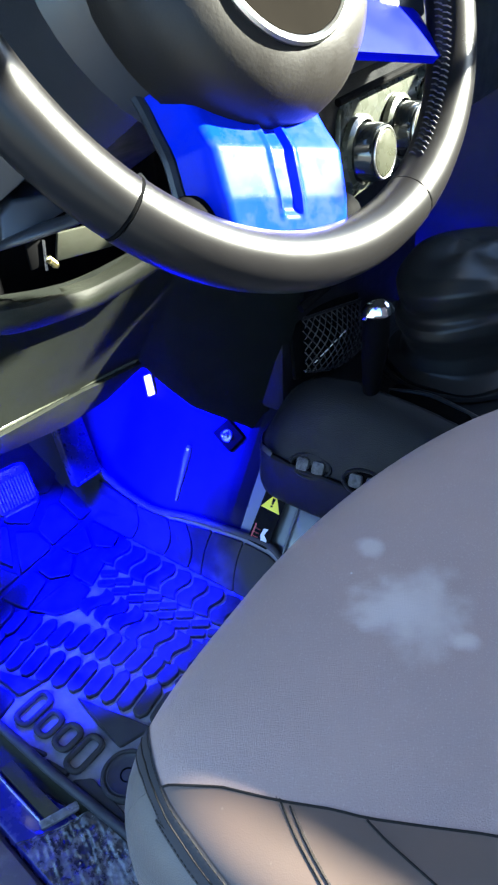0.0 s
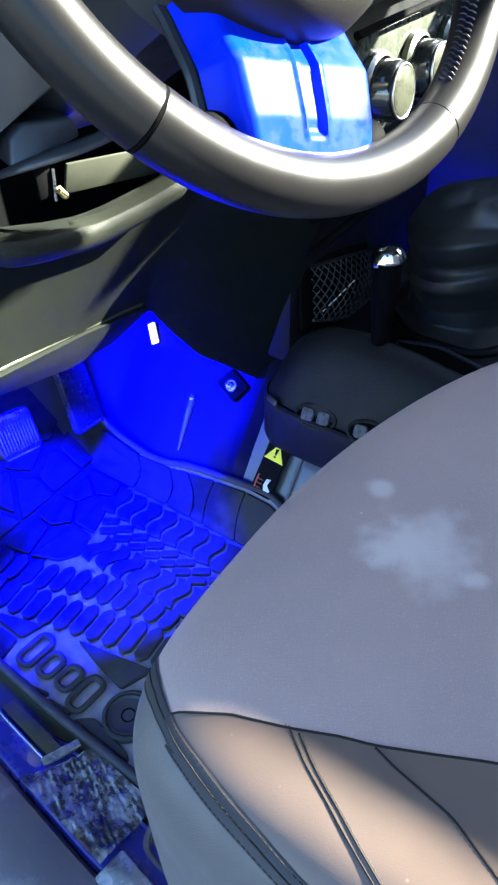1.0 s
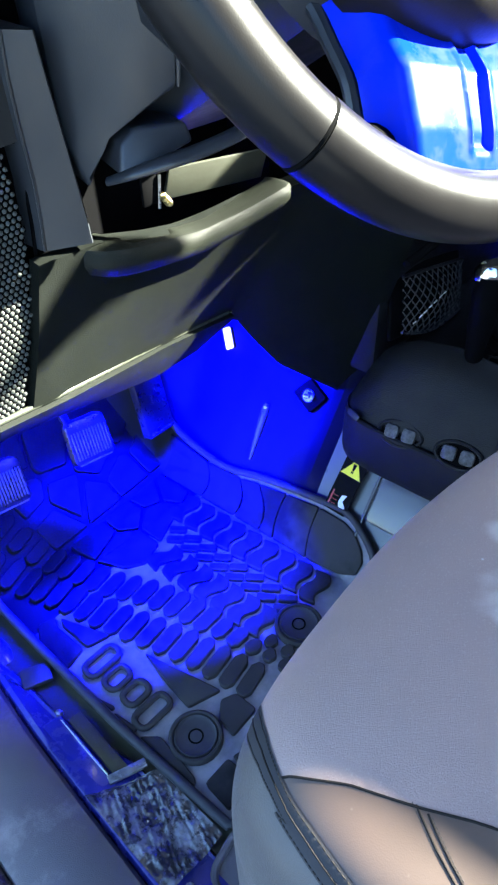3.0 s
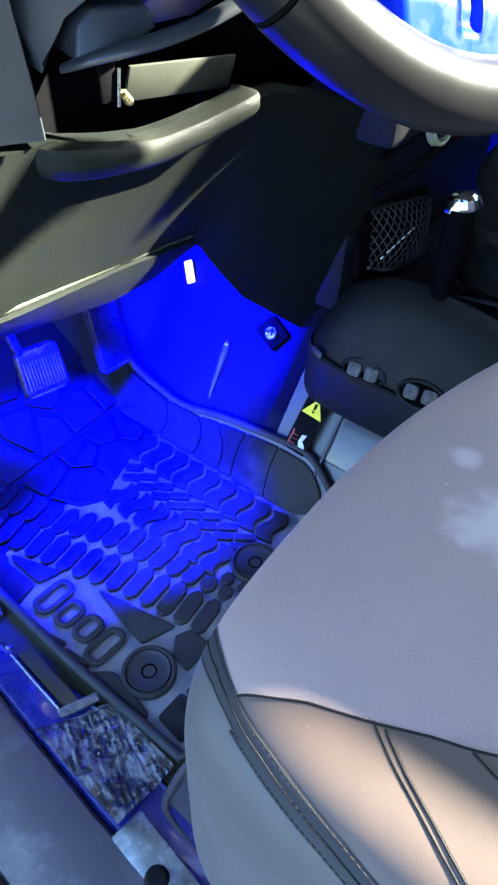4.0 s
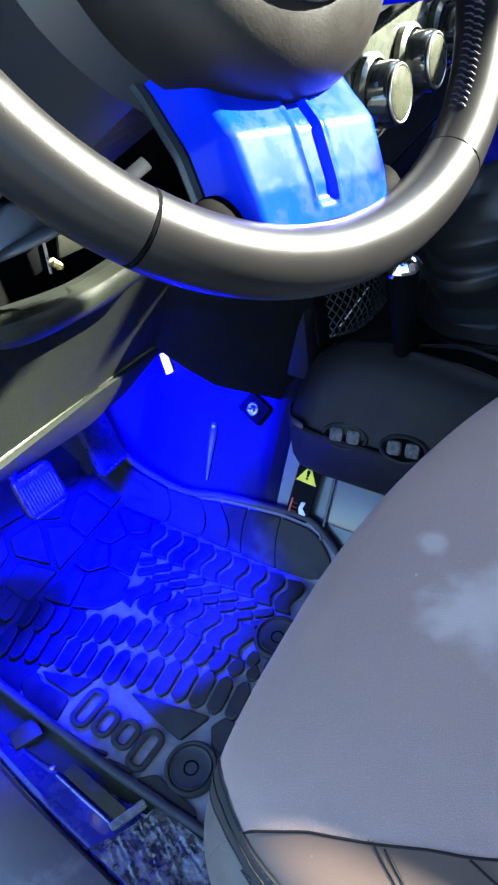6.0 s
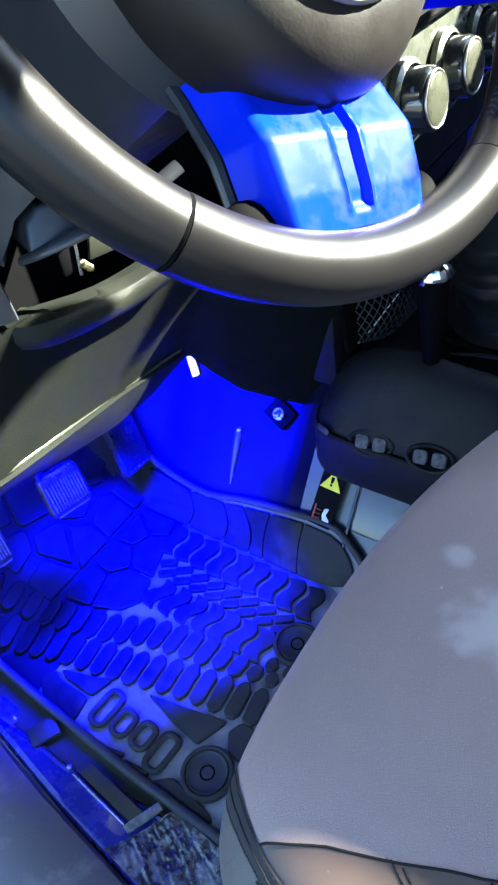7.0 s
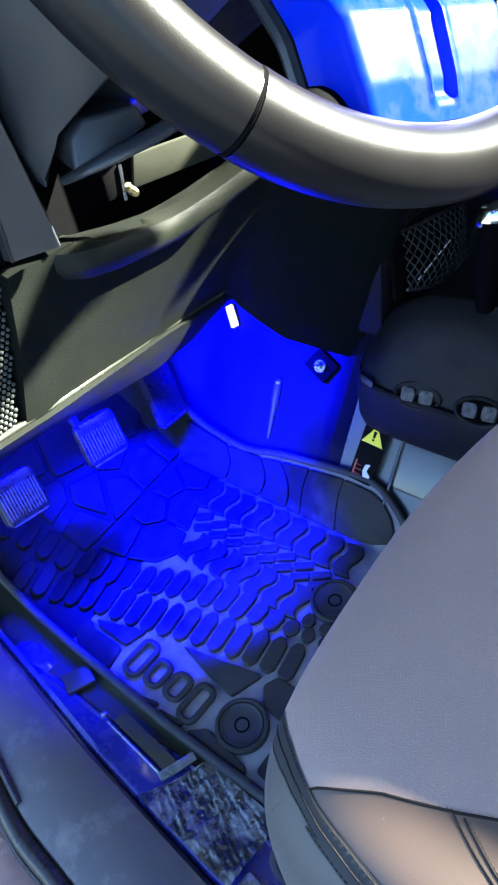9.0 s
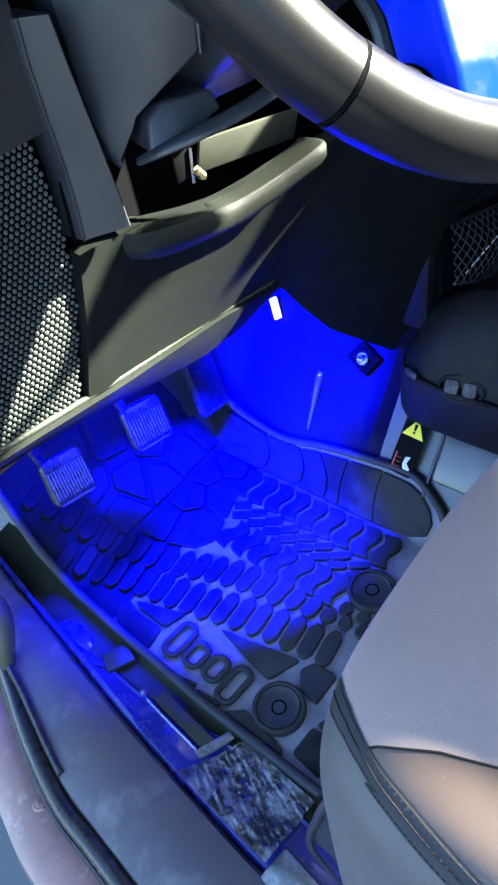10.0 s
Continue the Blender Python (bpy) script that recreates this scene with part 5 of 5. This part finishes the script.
part("border", tube([Vector((x, y, mat_z(x, y) + 0.002)) for x, y, _ in smooth_path([(x, y, 0.0) for x, y in LIP], 6)], 0.0052, 10), MAT_EDGE, floor_mat, "low rubber lip along the tunnel")

# ---- things on and behind the sill ----
film = thing("sill_film", "crinkled clear protective film peeling on the sill", "film")


def film_point(u, v):
    x = 0.114 + 0.012 * v + (0.076 - 0.006 * v) * u
    y = 0.288 + (0.124 - 0.03 * u) * v
    z = lerp_table(x, [(0.118, 0.020), (0.126, 0.018), (0.145, 0.009), (0.160, 0.000), (0.19, -0.003)])
    along, side = 0.42 * x + 0.91 * y, 0.91 * x - 0.42 * y
    fold = noise.noise((side * 260, along * 45, 0.3)) + 0.6 * noise.noise((side * 110, along * 130, 4.0)) + 0.4 * noise.noise((side * 420, along * 300, 8.0))
    return (x, y, z + 0.0030 + 0.0032 * fold * min(1.0, 6 * u * (1 - u) + 0.2))


crumple = sheet(film_point, 60, 70)
sheet_film = part("sheet", crumple, FILM, film)
part("peeled_edge", tube([Vector(film_point(k / 20, 1.0)) + Vector((0, 0.001, 0.001)) for k in range(21)], 0.0008, 5), FILM, film, "lifted edge of the film")
seal = thing("door_seal", "glossy black rubber door seal along the sill", "door seal")
part("bead", tube(smooth_path([(lerp_table(y, PLATE_L) - 0.009, y, 0.007) for y in (-0.3, 0.0, 0.2, 0.38, 0.44, 0.5, 0.58, 0.66, 0.72)], 6), 0.0100, 14), RUBBER_GLOSS, seal)
part("lip", tube(smooth_path([(lerp_table(y, PLATE_L) - 0.0205, y, 0.002) for y in (-0.3, 0.0, 0.2, 0.38, 0.44, 0.5, 0.58, 0.66, 0.72)], 6), 0.0030, 8), RUBBER_GLOSS, seal, "thin outer lip of the seal")
check = thing("door_check_boot", "dusty rubber boot on the door check cable", "rubber boot")
part("boot", tube(smooth_path([(0.118, 0.735, 0.06), (0.128, 0.715, 0.075), (0.122, 0.69, 0.065), (0.105, 0.675, 0.035), (0.098, 0.668, 0.015)], 6), [0.012 + 0.007 * math.sin(0.16 * k) for k in range(25)], 14), GRIME, check)
part("cable", tube(smooth_path([(0.098, 0.665, 0.022), (0.085, 0.62, 0.020), (0.064, 0.555, 0.020), (0.052, 0.515, 0.018)], 6), 0.004, 8), RUBBER_GLOSS, check)
sbolt = thing("sill_bolt", "round bolt head set in the outer sill", "bolt")
part("recess", prism(rounded([(-0.016, -0.030), (0.012, -0.030), (0.018, 0.028), (-0.010, 0.032)], 0.007, 4), -0.004, 0.0022, 0.0012, pose(0.020, 0.520, -0.002, 0, -4, -18)), OUTER, sbolt, "pressed pad round the bolt")
part("head", lathe([(0, 0.0055), (0.0035, 0.0035), (0.006, 0.0035), (0.0075, 0.002), (0.0085, 0.0)], pose(0.019, 0.520, 0.000), 24), OUTER, sbolt)
plate_ob = thing("sill_bracket", "painted bracket plate with pale edge on the sill flange", "bracket")
# A raised dark box stands for the shade inside the slot.
part("slot", moved(box(0, 0, 0, 0.016, 0.086, 0.005, 0.001), pose(0.1745, 0.454, 0.002, 0, 8, -6.5)), GRIME, plate_ob, "dark open slot")
part("edge", tube([(0.1675, 0.503, 0.0065), (0.1620, 0.460, 0.0072), (0.1572, 0.416, 0.0080)], 0.0014, 6), STEEL, plate_ob, "bright folded edge")
part("plate", moved(box(0, 0, 0, 0.030, 0.10, 0.003, 0.001), pose(0.150, 0.462, 0.0060, 0, 10, -7)), PAINT_DARK, plate_ob)
part("tab", moved(box(0, 0, 0, 0.042, 0.010, 0.005, 0.0012), pose(0.173, 0.405, 0.004, 0, 6, -22)), SCUFFED, plate_ob, "grimy folded tab")
part("clip", moved(box(0, 0, 0, 0.034, 0.026, 0.006, 0.0015), pose(0.186, 0.574, -0.004, 0, 6, -24)), GRIME, plate_ob, "grimy spring clip across the channel")
part("hump", moved(lathe([(0, 0.010), (0.012, 0.009), (0.019, 0.005), (0.022, 0.0)], None, 28), pose(0.178, 0.652, -0.0145, 0, 8) @ Matrix.Diagonal((0.8, 1.5, 0.9, 1.0))), PAINT_DARK, plate_ob, "rounded pressed boss in the flange")
part("stud", lathe([(0, 0.006), (0.0035, 0.005), (0.0045, 0.0)], pose(0.171, 0.512, 0.002), 12), STEEL, plate_ob)

# floor behind the mat: a ribbed tray cover and a scuffed ledge with a plug
tray = thing("floor_tray", "dark plastic floor cover with a raised rounded rim", "floor cover")
TRAY = rounded([(0.112, 0.05), (0.26, 0.05), (0.235, 0.272), (0.200, 0.280), (0.152, 0.274)], 0.018, 5)
part("panel", prism(TRAY, -0.013, -0.004, 0.002), SILL, tray)
part("rim", tube([(x, y, -0.002) for x, y in TRAY], 0.0042, 8, closed=True), SILL, tray)
ledge_ob = thing("rear_sill_ledge", "scuffed dirty metal ledge beside the seat", "body panel")
part("ledge", moved(box(0, 0, 0, 0.036, 0.33, 0.026, 0.004), pose(0.094, 0.122, 0.006, 0, 0, -9)), SCUFFED, ledge_ob)
part("plug", lathe([(0, 0.004), (0.008, 0.004), (0.0105, 0.002), (0.011, 0.0)], pose(0.104, 0.232, 0.0195), 24), RUBBER, ledge_ob)


# ---- lighting kit ----
for x0, x1, y, z in ((0.36, 0.52, 0.603, 0.326), (1.04, 1.20, 0.603, 0.408)):
    strip_ob = thing("led_strip", "blue led strip fixed under the dash", "led strip", "footwell led strips")
    part("strip", box((x0 + x1) / 2, y, z, x1 - x0, 0.014, 0.004, 0.001), WHITEP, strip_ob)
    for k in range(6):
        part("led", box(x0 + (x1 - x0) * (k + 0.5) / 6, y, z - 0.0025, 0.005, 0.005, 0.002), LED_GLOW, strip_ob, "glowing blue led")

# White tip painted as the highlight at the top of the pressed rib.
part("tip", tube([(0.622, 0.565, 0.123), (0.615, 0.566, 0.114)], [0.0035, 0.0028], 8), WHITEP, thing("lining_glint", "small white tip painting a glint on the footwell lining", "clip"))
